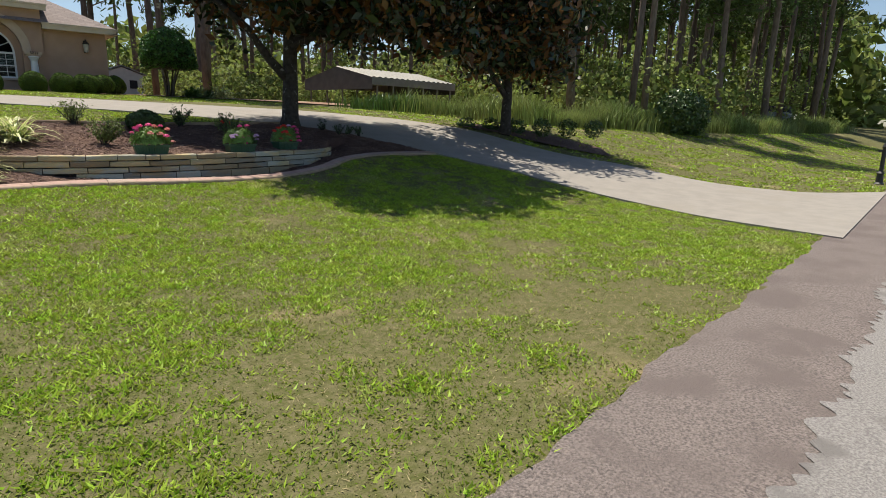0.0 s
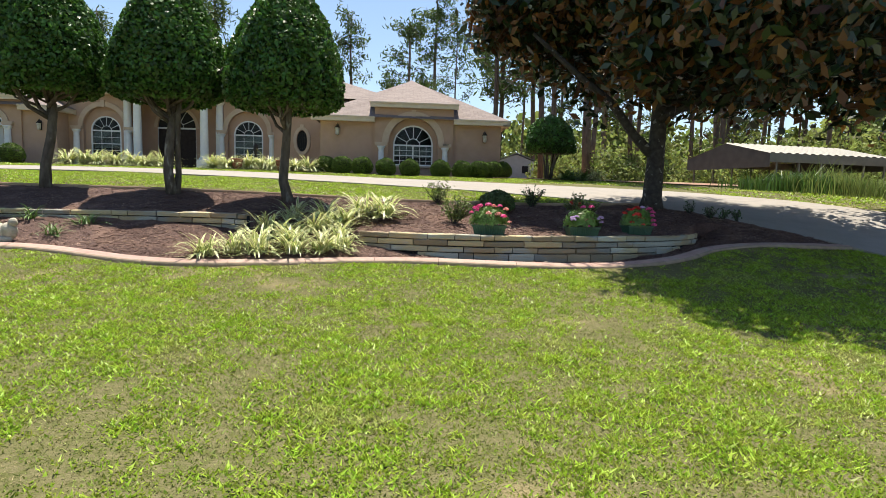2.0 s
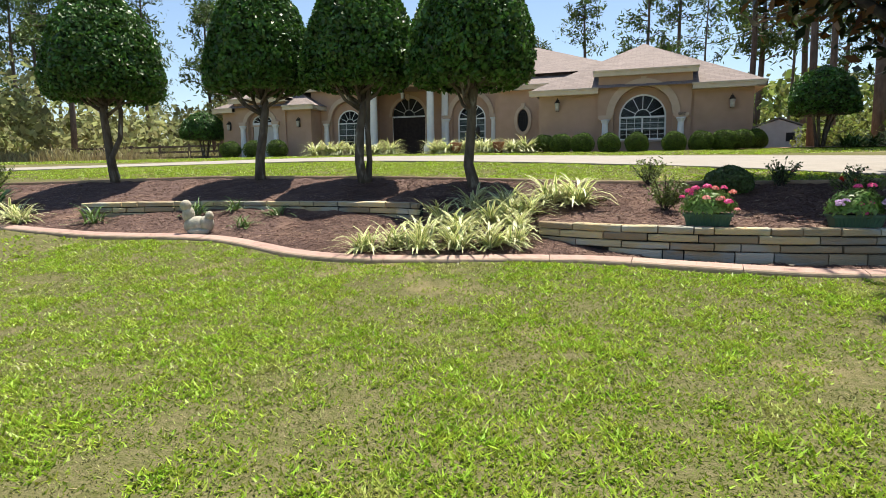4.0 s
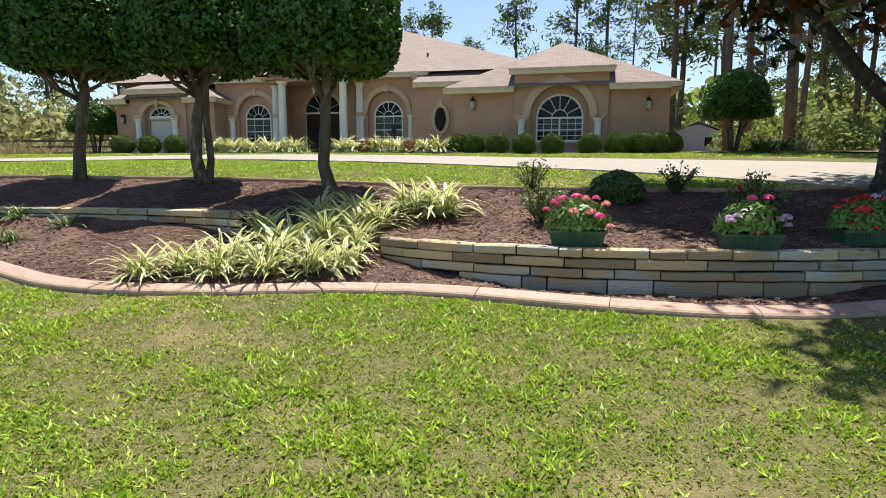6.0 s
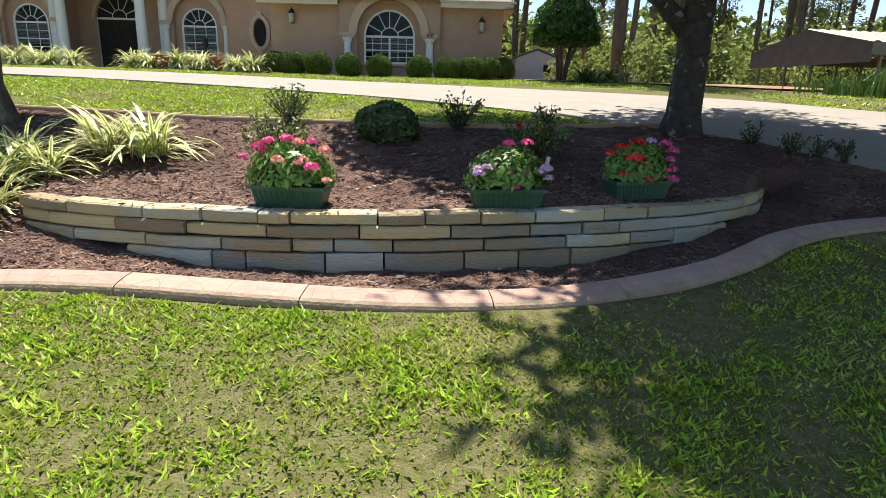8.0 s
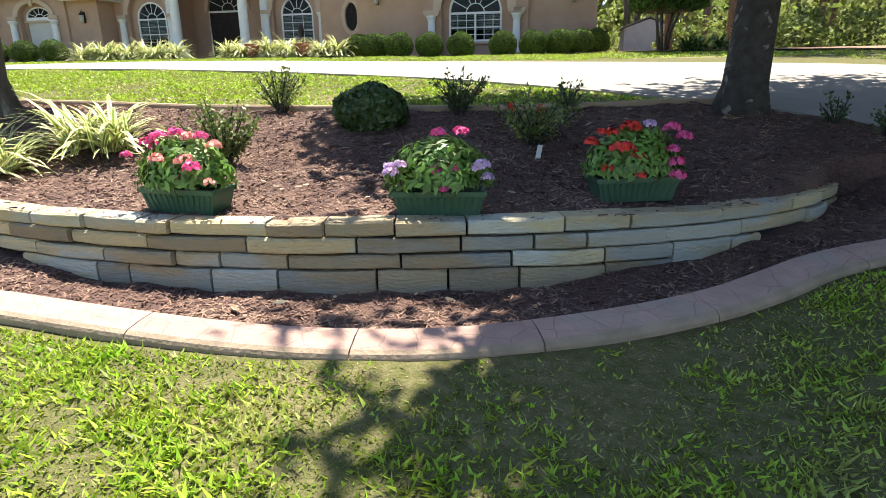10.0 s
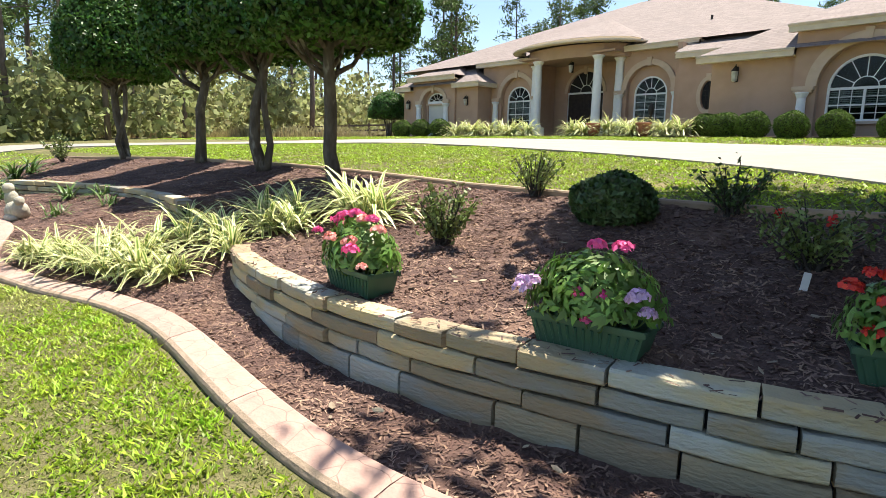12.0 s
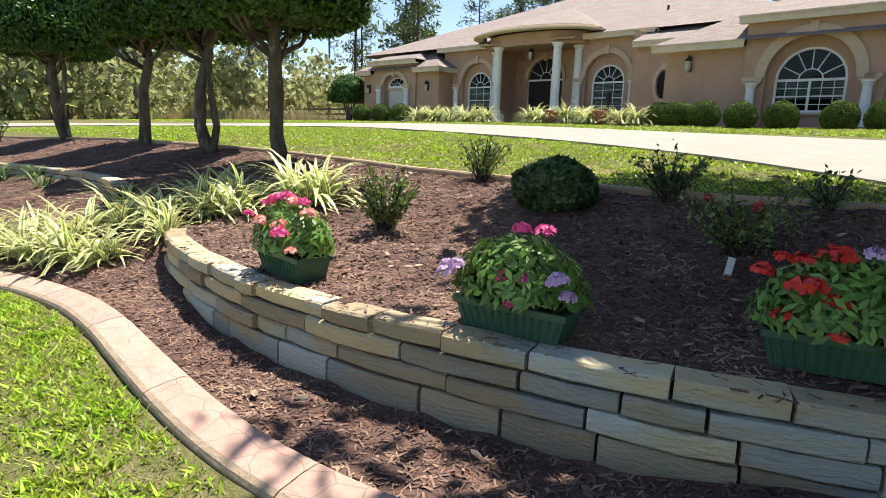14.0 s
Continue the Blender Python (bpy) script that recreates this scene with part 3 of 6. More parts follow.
# ---- low dry-stone retaining walls, stone by stone ----
def stone_mesh(bm, line, a, b, z0, z1, depth, g):
    """One stone along a stretch of the wall's plan line, slightly uneven, with chipped edges."""
    n = 4
    pts = np.stack([np.interp(np.linspace(a, b, n), np.arange(len(line)) * 0.03, line[:, k]) for k in (0, 1)], axis=1)
    d = pts[-1] - pts[0]
    d = d / (np.linalg.norm(d) + 1e-9)
    m = np.array([-d[1], d[0]])
    out = g.uniform(-0.012, 0.014)
    rings = []
    e = 0.009
    tl, tr = g.uniform(-0.006, 0.006, 2)
    for j, p in enumerate(pts):
        f = j / (n - 1)
        top = z1 + tl * (1 - f) + tr * f + g.uniform(-0.003, 0.003)
        bot = z0 + g.uniform(-0.002, 0.003)
        end = e if j in (0, n - 1) else 0.0
        o = out + g.uniform(-0.004, 0.004)
        prof = [(-o + end + e, bot), (-o + end, bot + e), (-o + end * 0.8, (top + bot) / 2), (-o + end, top - e * 1.2), (-o + end + e * 1.5, top), (depth, top), (depth, bot)]
        rings.append([bm.verts.new((p[0] + m[0] * q, p[1] + m[1] * q, z)) for q, z in prof])
    k = 7
    for r0, r1 in zip(rings, rings[1:]):
        for i in range(k):
            bm.faces.new((r0[i], r1[i], r1[(i + 1) % k], r0[(i + 1) % k]))
    bm.faces.new(rings[0])
    bm.faces.new(list(reversed(rings[-1])))
    bmesh.ops.recalc_face_normals(bm, faces=bm.faces[:])


def stone_wall(name, plan, top, courses, course, label, seed, foot=None, depth=0.13):
    wall = tagged(empty(name), label, "retaining wall", kind="structure")
    g = np.random.default_rng(seed)
    line = smooth_line(plan, 0.03)
    length = (len(line) - 1) * 0.03
    for c in range(courses):
        z1 = top - c * course
        z0 = z1 - course + 0.012
        a = 0.0 if c == 0 else g.uniform(-0.3, 0)
        while a < length:
            w = g.uniform(0.36, 0.62) if g.uniform() < 0.75 else g.uniform(0.2, 0.32)
            b = min(a + w, length)
            a0 = max(a, 0.0)
            if length - b < 0.12:
                b = length
            mid = int((a0 + b) / 2 / 0.03)
            spot = line[min(mid, len(line) - 1)]
            ground_here = float(interp(spot[0], foot)) if foot else float(land(*spot)) + 0.03
            if b - a0 > 0.08 and z1 > ground_here + 0.012:
                bm = bmesh.new()
                stone_mesh(bm, line, a0 + 0.006, b - 0.009, min(z0, ground_here - 0.05) if z0 < ground_here + 0.012 or c == courses - 1 else z0, z1, depth + (0.02 if c == 0 else 0), g)
                part("stone", bm, M_STONE, wall)
            a = b
    bm = bmesh.new()
    swept(bm, line, [(0.06, top - courses * course - 0.1), (0.06, top - 0.03), (depth - 0.01, top - 0.03), (depth - 0.01, top - courses * course - 0.1)], lambda x, y: 0.0)
    part("wall_core", bm, M_DARK, wall)
    return wall


stone_wall("stone_wall_1", WALL, 0.83, 4, 0.09, "low dry-stacked retaining wall of tan sandstone blocks", 11, FOOT)
stone_wall("stone_wall_2", WALL_B, 1.03, 4, 0.085, "lower curved retaining wall of stacked tan stone", 12)


# ---- the house ----
house = tagged(empty("house", 0, 0, 0), "single-storey tan stucco house with white columns and hipped shingle roof", "house")
BASE = 2.05


def add_box(name, mat, x0, x1, y0, y1, z0, z1, parent=None, bevel=0.0, label=""):
    return part(name, boxed(x0, x1, y0, y1, z0, z1, bevel), mat, parent or house, label)


def wall_plate(x0, x1, z0, z1, y0, y1, holes=()):
    bm = bmesh.new()
    plate(bm, [(x0, z0), (x1, z0), (x1, z1), (x0, z1)], list(holes), y0, y1)
    return part("wall", bm, M_STUCCO, house)


def roof_mesh(name, faces, parent=None, label=""):
    bm = bmesh.new()
    lay = bm.loops.layers.uv.new("UVMap")
    for pts in faces:
        vs = [bm.verts.new(p) for p in pts]
        f = bm.faces.new(vs)
        f.normal_update()
        if f.normal.z < 0:
            f.normal_flip()
        n = f.normal
        hx = Vector((0, 0, 1)).cross(n)
        hx = hx.normalized() if hx.length > 1e-4 else Vector((1, 0, 0))
        vx = n.cross(hx)
        for lp in f.loops:
            lp[lay].uv = (lp.vert.co.dot(hx), lp.vert.co.dot(vx))
    return part(name, bm, M_ROOF, parent or house, label)


def hip_roof(x0, x1, y0, y1, z, pitch, back=True, label=""):
    half = (x1 - x0) / 2
    if (y1 - y0) / 2 < half:
        half = (y1 - y0) / 2
        zr = z + pitch * half
        a, b = (x0 + half, y0 + half, zr), (x1 - half, y0 + half, zr)
        faces = [[(x0, y0, z), (x1, y0, z), b, a], [(x1, y0, z), (x1, y1, z), b], [(x1, y1, z), (x0, y1, z), a, b], [(x0, y1, z), (x0, y0, z), a]]
    else:
        zr = z + pitch * half
        a, b = (x0 + half, y0 + half, zr), (x0 + half, y1 - half if back else y1, zr)
        faces = [[(x0, y0, z), (x1, y0, z), a], [(x1, y0, z), (x1, y1, z), b, a], [(x0, y1, z), (x0, y0, z), a, b]]
        faces.append([(x1, y1, z), (x0, y1, z), b])
    return roof_mesh("roof", faces, label=label)


def fascia(x0, x1, y, z, ends=0.0):
    """The cream board under an eave, with its drip edge and soffit."""
    bm = bmesh.new()
    box(bm, x0, x1, y, y + 0.05, z - 0.17, z + 0.02)
    box(bm, x0 - 0.02, x1 + 0.02, y - 0.03, y + 0.02, z - 0.02, z + 0.05)
    box(bm, x0, x1, y + 0.05, y + ends, z - 0.15, z - 0.12)
    return part("fascia", bm, M_TRIM, house)


def fascia_side(x, y0, y1, z, into):
    bm = bmesh.new()
    box(bm, x, x + 0.05 * into, y0, y1, z - 0.17, z + 0.02)
    box(bm, x + 0.05 * into, x + 0.35 * into, y0, y1, z - 0.15, z - 0.12)
    return part("fascia", bm, M_TRIM, house)


def column(x, y, z0, z1, r):
    bm = bmesh.new()
    lathe(bm, [(r * 1.35, 0), (r * 1.35, 0.06), (r * 1.2, 0.09), (r * 1.05, 0.13), (r, 0.2), (r * 0.98, (z1 - z0) * 0.5), (r * 0.88, z1 - z0 - 0.16), (r * 1.1, z1 - z0 - 0.1), (r * 1.2, z1 - z0 - 0.06), (r * 1.35, z1 - z0 - 0.04), (r * 1.35, z1 - z0)], x, y, z0, 18)
    return part("column", bm, M_WHITE, house, smooth=False)


def capital(x, y, z, w=0.26, d=0.2):
    bm = bmesh.new()
    box(bm, x - w, x + w, y - d * 0.5, y + d, z, z + 0.11, 0.01)
    box(bm, x - w * 0.85, x + w * 0.85, y - d * 0.4, y + d, z - 0.06, z, 0.008)
    return part("capital", bm, M_MOULD, house)


def arch_ring(cx, r0, r1, spring, y0, y1, rise=1.0):
    bm = bmesh.new()
    n = 24
    out = [(cx + r1 * math.cos(math.pi * k / n), spring + rise * r1 * math.sin(math.pi * k / n)) for k in range(n + 1)]
    inn = [(cx + r0 * math.cos(math.pi * k / n), spring + rise * r0 * math.sin(math.pi * k / n)) for k in range(n, -1, -1)]
    plate(bm, out + inn, [], y0, y1)
    top = spring + rise * r1
    kw = 0.1
    plate(bm, [(cx - kw * 0.75, top - 0.26), (cx + kw * 0.75, top - 0.26), (cx + kw, top + 0.07), (cx - kw, top + 0.07)], [], y0 - 0.04, y1)
    return part("arch_moulding", bm, M_MOULD, house)


def window_unit(cx, half, z0, spring, y, cols=2, blind_from=0.0, rise=None):
    """An arched window: white frame, fan of glazing bars, sashes with blinds behind, sill, panes."""
    fr = 0.06
    rise = rise or half
    bm = bmesh.new()
    ring_plate(bm, arch_loop(cx, half, z0, spring, rise=rise), arch_loop(cx, half - fr, z0 + min(fr, (spring - z0) * 0.4), spring, rise=rise - fr), y - 0.03, y + 0.05)
    win = part("window", bm, M_WHITE, house, "white-framed arched window with a fanlight and blinds")
    bm = bmesh.new()
    box(bm, cx - half, cx + half, y - 0.02, y + 0.04, spring - 0.035, spring + 0.035)
    for k in range(1, cols):
        x = cx - half + 2 * half * k / cols
        box(bm, x - 0.03, x + 0.03, y - 0.02, y + 0.04, z0 + fr, spring - 0.03)
    zm = (z0 + spring) / 2
    box(bm, cx - half + fr, cx + half - fr, y - 0.015, y + 0.035, zm - 0.02, zm + 0.02)
    for k in range(cols):
        xa = cx - half + 2 * half * k / cols
        for j in (1, 2):
            x = xa + 2 * half / cols * j / 3
            box(bm, x - 0.009, x + 0.009, y, y + 0.02, z0 + fr, spring - 0.03)
    for zq in (z0 + (zm - z0) * 0.5, zm + (spring - zm) * 0.5):
        box(bm, cx - half + fr, cx + half - fr, y + 0.001, y + 0.019, zq - 0.009, zq + 0.009)
    part("glazing_grid", bm, M_WHITE, win)
    bm = bmesh.new()
    rr = 0.34
    for a in (28, 62, 90, 118, 152):
        c, s = math.cos(radians(a)), math.sin(radians(a))
        p0, p1 = (cx + c * half * rr, spring + s * rise * rr), (cx + c * (half - fr), spring + s * (rise - fr))
        tube(bm, [(p0[0], y + 0.01, p0[1]), (p1[0], y + 0.01, p1[1])], [0.014, 0.014], 6)
    tube(bm, [(cx + half * rr * math.cos(math.pi * k / 12), y + 0.01, spring + rise * rr * math.sin(math.pi * k / 12)) for k in range(13)], [0.014] * 13, 6)
    part("fan_tracery", bm, M_WHITE, win)
    bm = bmesh.new()
    n = int((spring - z0) / 0.055)
    for k in range(n):
        z = z0 + fr + (spring - z0 - 0.1) * k / n
        if (z - z0) / (spring - z0) < blind_from:
            continue
        box(bm, cx - half + fr, cx + half - fr, y + 0.08, y + 0.115, z, z + 0.03)
    part("blind", bm, M_BLIND, win, "white slatted blind")
    bm = bmesh.new()
    plate(bm, arch_loop(cx, half - fr, z0 + fr, spring, rise=rise - fr), [], y + 0.022, y + 0.03)
    g = part("pane", bm, M_GLASS, win)
    g.visible_shadow = False
    bm = bmesh.new()
    box(bm, cx - half - 0.08, cx + half + 0.08, y - 0.1, y + 0.05, z0 - 0.07, z0)
    part("sill", bm, M_MOULD, win)
    # black sheet added behind the panes; its colour stands for the room's darkness
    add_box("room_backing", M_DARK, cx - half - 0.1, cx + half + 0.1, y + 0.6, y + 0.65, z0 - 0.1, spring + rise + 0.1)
    return win


def wall_lamp(x, y, z):
    lamp = tagged(empty("wall_lantern", x, y, z), "dark metal carriage lantern on the stucco wall", "wall lamp", "carriage lanterns")
    bm = bmesh.new()
    box(bm, -0.06, 0.06, -0.02, 0.02, -0.2, 0.25, 0.01)
    tube(bm, [(0, 0, 0.2), (0, -0.08, 0.3), (0, -0.14, 0.24)], [0.012, 0.012, 0.012], 6)
    part("bracket", bm, M_LAMP, lamp)
    bm = bmesh.new()
    lathe(bm, [(0.03, -0.2), (0.075, -0.17), (0.1, 0.1)], 0, -0.14, 0, 6)
    part("lantern_glass", bm, M_LANTERN, lamp)
    bm = bmesh.new()
    lathe(bm, [(0.12, 0.1), (0.1, 0.14), (0.03, 0.22), (0.01, 0.26)], 0, -0.14, 0, 6)
    part("cap", bm, M_LAMP, lamp)
    return lamp


# right wing
wall_plate(-2.3, 0.0, BASE - 0.3, 4.42, 27.0, 27.25)
wall_plate(3.36, 5.45, BASE - 0.3, 4.42, 27.0, 27.25)
wall_plate(0.0, 3.36, BASE - 0.3, 5.02, 26.85, 27.1, [arch_loop(1.65, 1.06, BASE - 0.1, 3.5)])
wall_plate(0.0, 3.36, BASE - 0.29, 4.9, 27.12, 27.3, [arch_loop(1.65, 0.86, 2.55, 3.42)])
for x0, x1 in ((-0.0, 0.2), (3.16, 3.36)):
    add_box("wall", M_STUCCO, x0, x1, 27.11, 29.2, 4.3, 5.02)
add_box("wall", M_STUCCO, 5.2, 5.45, 27.251, 40, BASE - 0.3, 4.42)
add_box("wall", M_STUCCO, -2.3, -2.05, 27.251, 31, BASE - 0.3, 4.6)
window_unit(1.65, 0.86, 2.55, 3.42, 27.14, 2, 0.42)
arch_ring(1.65, 1.06, 1.33, 3.5, 26.79, 26.849)
for x in (0.29, 3.01):
    capital(x, 26.78, 3.39, 0.27)
    column(x, 26.72, BASE + 0.12, 3.335, 0.125)
    add_box("plinth", M_STUCCO, x - 0.2, x + 0.2, 26.5, 26.849, BASE - 0.3, BASE + 0.12)
fascia(-2.65, 0.0, 26.62, 4.5, 0.38)
fascia(3.36, 5.8, 26.62, 4.5, 0.38)
fascia_side(5.8, 26.62, 41, 4.5, -1)
fascia(-0.18, 3.54, 26.6, 5.12, 0.25)
hip_roof(-2.68, 5.83, 26.58, 42, 4.52, 0.545)
APEX = (1.6, 30.95, 6.9)
roof_mesh("roof", [[(-0.22, 26.55, 5.14), (3.58, 26.55, 5.14), APEX], [(3.58, 26.55, 5.14), (3.58, 29.0, 5.14), APEX], [(-0.22, 29.0, 5.14), (-0.22, 26.55, 5.14), APEX]])
wall_lamp(-1.57, 26.98, 3.95)
wall_lamp(4.73, 26.98, 3.82)
# recess with the oval window
wall_plate(-4.7, -2.3, BASE - 0.3, 5.05, 30.0, 30.2, [[(-3.55 + 0.24 * math.cos(2 * math.pi * k / 24), 3.7 + 0.5 * math.sin(2 * math.pi * k / 24)) for k in range(24)]])
bm = bmesh.new()
ring = lambda a, b: [(-3.55 + a * math.cos(2 * math.pi * k / 24), 3.7 + b * math.sin(2 * math.pi * k / 24)) for k in range(24)]
ring_plate(bm, ring(0.4, 0.66), ring(0.26, 0.52), 29.94, 29.999)
for z in (4.36, 3.04):
    plate(bm, [(-3.63, z - 0.1), (-3.47, z - 0.1), (-3.46, z + 0.1), (-3.64, z + 0.1)], [], 29.92, 29.998)
part("oval_moulding", bm, M_MOULD, house)
bm = bmesh.new()
plate(bm, ring(0.25, 0.51), [], 30.06, 30.07)
ovalw = part("window", bm, M_DARK, house, "small oval leaded window")
bm = bmesh.new()
for k in range(-2, 3):
    box(bm, -3.55 + 0.1 * k - 0.006, -3.55 + 0.1 * k + 0.006, 30.03, 30.05, 3.25, 4.15)
    box(bm, -3.78, -3.32, 30.03, 30.05, 3.7 + 0.18 * k - 0.006, 3.7 + 0.18 * k + 0.006)
part("lead_bars", bm, M_LAMP, ovalw)
fascia(-4.7, -2.3, 29.65, 5.2, 0.38)
roof_mesh("roof", [[(-4.75, 29.62, 5.22), (-1.5, 29.62, 5.22), (-1.5, 33, 6.7), (-4.75, 33, 6.7)]])
# middle
W1, W2, DOOR, PORCH_X = -13.05, -6.33, -10.25, -9.7
wall_plate(-15.2, -11.95, BASE - 0.3, 5.7, 31.0, 31.2, [arch_loop(W1, 0.95, BASE - 0.1, 4.15)])
wall_plate(-7.45, -4.7, BASE - 0.3, 5.7, 31.0, 31.2, [arch_loop(W2, 0.95, BASE - 0.1, 4.15)])
add_box("wall", M_STUCCO, -4.9, -4.7, 30.21, 34, BASE - 0.3, 5.7)
for w in (W1, W2):
    wall_plate(w - 1.1, w + 1.1, BASE - 0.3, 5.5, 31.21, 31.4, [arch_loop(w, 0.7, 2.75, 3.98)])
    window_unit(w, 0.7, 2.75, 3.98, 31.24, 1, 0.3 if w == W1 else 0.0)
    arch_ring(w, 0.95, 1.17, 4.15, 30.93, 30.999)
    for sx in (-1.2, 1.2):
        capital(w + sx, 30.9, 4.04, 0.24)
        column(w + sx, 30.86, BASE + 0.2, 3.98, 0.14)
fascia(-15.4, -12.2, 30.62, 5.82, 0.38)
fascia(-7.3, -4.25, 30.62, 5.82, 0.38)
fascia_side(-4.25, 30.62, 34, 5.82, -1)
hip_roof(-21.1, 1.1, 30.58, 49.4, 5.84, 0.43, label="brown shingle main hip roof")
# entry
wall_plate(-12.0, -7.4, BASE - 0.3, 5.9, 32.6, 32.8, [arch_loop(DOOR, 0.95, BASE - 0.29, 4.35)])
add_box("wall", M_STUCCO, -12.2, -11.96, 31.21, 32.6, BASE - 0.3, 5.9)
add_box("wall", M_STUCCO, -7.44, -7.2, 31.21, 32.6, BASE - 0.3, 5.9)
add_box("porch_ceiling", M_STUCCO, -12.1, -7.3, 29.9, 32.6, 5.62, 5.7)
add_box("porch_floor", M_DRIVE, -12.3, -7.1, 29.4, 32.75, BASE - 0.2, BASE + 0.14)
arch_ring(DOOR, 0.95, 1.1, 4.35, 32.54, 32.599)
door = add_box("door", M_DOOR, DOOR - 0.93, DOOR + 0.93, 32.68, 32.74, BASE + 0.14, 4.33, None, 0.0, "dark double front door with a wreath")
for cx in (-0.46, 0.46):
    for z0, z1 in ((2.35, 2.95), (3.1, 4.1)):
        bm = bmesh.new()
        box(bm, DOOR + cx - 0.3, DOOR + cx + 0.3, 32.66, 32.679, z0, z1, 0.008)
        part("door_panel", bm, M_DOOR, door)
bm = bmesh.new()
box(bm, DOOR - 0.99, DOOR - 0.93, 32.62, 32.72, BASE + 0.14, 4.38)
box(bm, DOOR + 0.93, DOOR + 0.99, 32.62, 32.72, BASE + 0.14, 4.38)
box(bm, DOOR - 0.93, DOOR + 0.93, 32.62, 32.72, 4.3, 4.38)
part("door_frame", bm, M_WHITE, door)
bm = bmesh.new()
plate(bm, arch_loop(DOOR, 0.93, 4.38, 4.4), [], 32.7, 32.71)
fan = part("fanlight", bm, M_DARK, door, "dark glass fanlight over the door")
bm = bmesh.new()
for a in (25, 60, 90, 120, 155):
    tube(bm, [(DOOR + 0.3 * math.cos(radians(a)), 32.68, 4.4 + 0.3 * math.sin(radians(a))), (DOOR + 0.92 * math.cos(radians(a)), 32.68, 4.4 + 0.92 * math.sin(radians(a)))], [0.016, 0.016], 6)
tube(bm, [(DOOR + 0.3 * math.cos(math.pi * k / 12), 32.68, 4.4 + 0.3 * math.sin(math.pi * k / 12)) for k in range(13)], [0.016] * 13, 6)
part("fan_tracery", bm, M_WHITE, fan)
PORCH = [(-11.95, 31.0), (-11.05, 29.95), (-8.05, 29.95), (-7.65, 31.0)]
for x, y in PORCH:
    add_box("plinth", M_WHITE, x - 0.27, x + 0.27, y - 0.27, y + 0.27, BASE - 0.2, BASE + 0.62, None, 0.02)
    column(x, y, BASE + 0.62, 5.5, 0.185)
bm = bmesh.new()
arc = [(PORCH_X + 2.5 * math.cos(a), 31.0 - 1.25 * math.sin(a)) for a in np.linspace(math.pi, 0, 13)]
arc2 = [(PORCH_X + 2.15 * math.cos(a), 31.0 - 0.95 * math.sin(a)) for a in np.linspace(0, math.pi, 13)]
loop = arc + arc2
lo = [bm.verts.new((x, y, 5.5)) for x, y in loop]
hi = [bm.verts.new((x, y, 6.0)) for x, y in loop]
for k in range(len(loop)):
    bm.faces.new((lo[k], lo[(k + 1) % len(loop)], hi[(k + 1) % len(loop)], hi[k]))
for k in range(12):
    bm.faces.new((lo[k], lo[k + 1], lo[len(loop) - 2 - k], lo[len(loop) - 1 - k]))
bmesh.ops.recalc_face_normals(bm, faces=bm.faces[:])
part("porch_beam", bm, M_STUCCO, house, "curved stucco beam over the entry columns")
bm = bmesh.new()
arc3 = np.array([(PORCH_X + 2.85 * math.cos(a), 31.0 - 1.65 * math.sin(a)) for a in np.linspace(math.pi, 0, 17)])
swept(bm, arc3[::-1], [(0, 0), (0, 0.2), (0.06, 0.2), (0.06, 0.06), (0.4, 0.06), (0.4, 0)], lambda x, y: 5.98)
part("fascia", bm, M_TRIM, house)
roof_mesh("roof", [[(*arc3[k], 6.2), (*arc3[k + 1], 6.2), (PORCH_X, 33.6, 7.7)] for k in range(16)] + [[(arc3[0][0], 33.0, 6.2), (*arc3[0], 6.2), (PORCH_X, 33.6, 7.7)], [(*arc3[-1], 6.2), (arc3[-1][0], 33.0, 6.2), (PORCH_X, 33.6, 7.7)]])
porch_lamp = wall_lamp(PORCH_X, 30.6, 5.2)
porch_lamp["label"] = "dark metal lantern hanging at the entry"
# vent pipes
for x, y, z, r in ((-4.98, 33.3, 6.6, 0.05), (-4.45, 33.4, 6.5, 0.06)):
    bm = bmesh.new()
    lathe(bm, [(r * 1.8, -0.35), (r * 1.2, -0.25), (r, -0.2), (r, 0.22 if r < 0.055 else 0.02)], x, y, z + 0.35, 10)
    part("vent_pipe", bm, M_LAMP, house)
# left wing, set back from the other
before_wing = set(house.children)
wall_plate(-17.95, -17.1, BASE - 0.3, 4.45, 27.0, 27.2)
wall_plate(-14.1, -12.7, BASE - 0.3, 4.45, 27.0, 27.2)
LC = -15.6
wall_plate(-17.1, -14.1, BASE - 0.3, 4.85, 26.88, 27.1, [arch_loop(LC, 0.75, BASE - 0.1, 3.9, rise=0.5)])
wall_plate(-17.1, -14.1, BASE - 0.29, 4.7, 27.12, 27.3, [arch_loop(LC, 0.62, 2.25, 3.85, rise=0.42)])
add_box("wall", M_STUCCO, -12.95, -12.7, 27.201, 32, BASE - 0.3, 4.45)
add_box("wall", M_STUCCO, -17.95, -17.7, 27.201, 36, BASE - 0.3, 4.45)
add_box("panel_window", M_PANEL, LC - 0.6, LC + 0.6, 27.16, 27.2, 2.25, 3.85, None, 0.0, "pale closed shutter below an arched fanlight")
window_unit(LC, 0.62, 3.78, 3.86, 27.15, 1, 2.0, 0.42)
arch_ring(LC, 0.75, 0.98, 3.92, 26.82, 26.879, 0.62)
for x in (LC - 0.98, LC + 0.98):
    capital(x, 26.82, 3.8, 0.22)
    column(x, 26.78, BASE + 0.1, 3.745, 0.14)
fascia(-18.3, -17.1, 26.62, 4.55, 0.38)
fascia(-14.1, -12.35, 26.62, 4.55, 0.38)
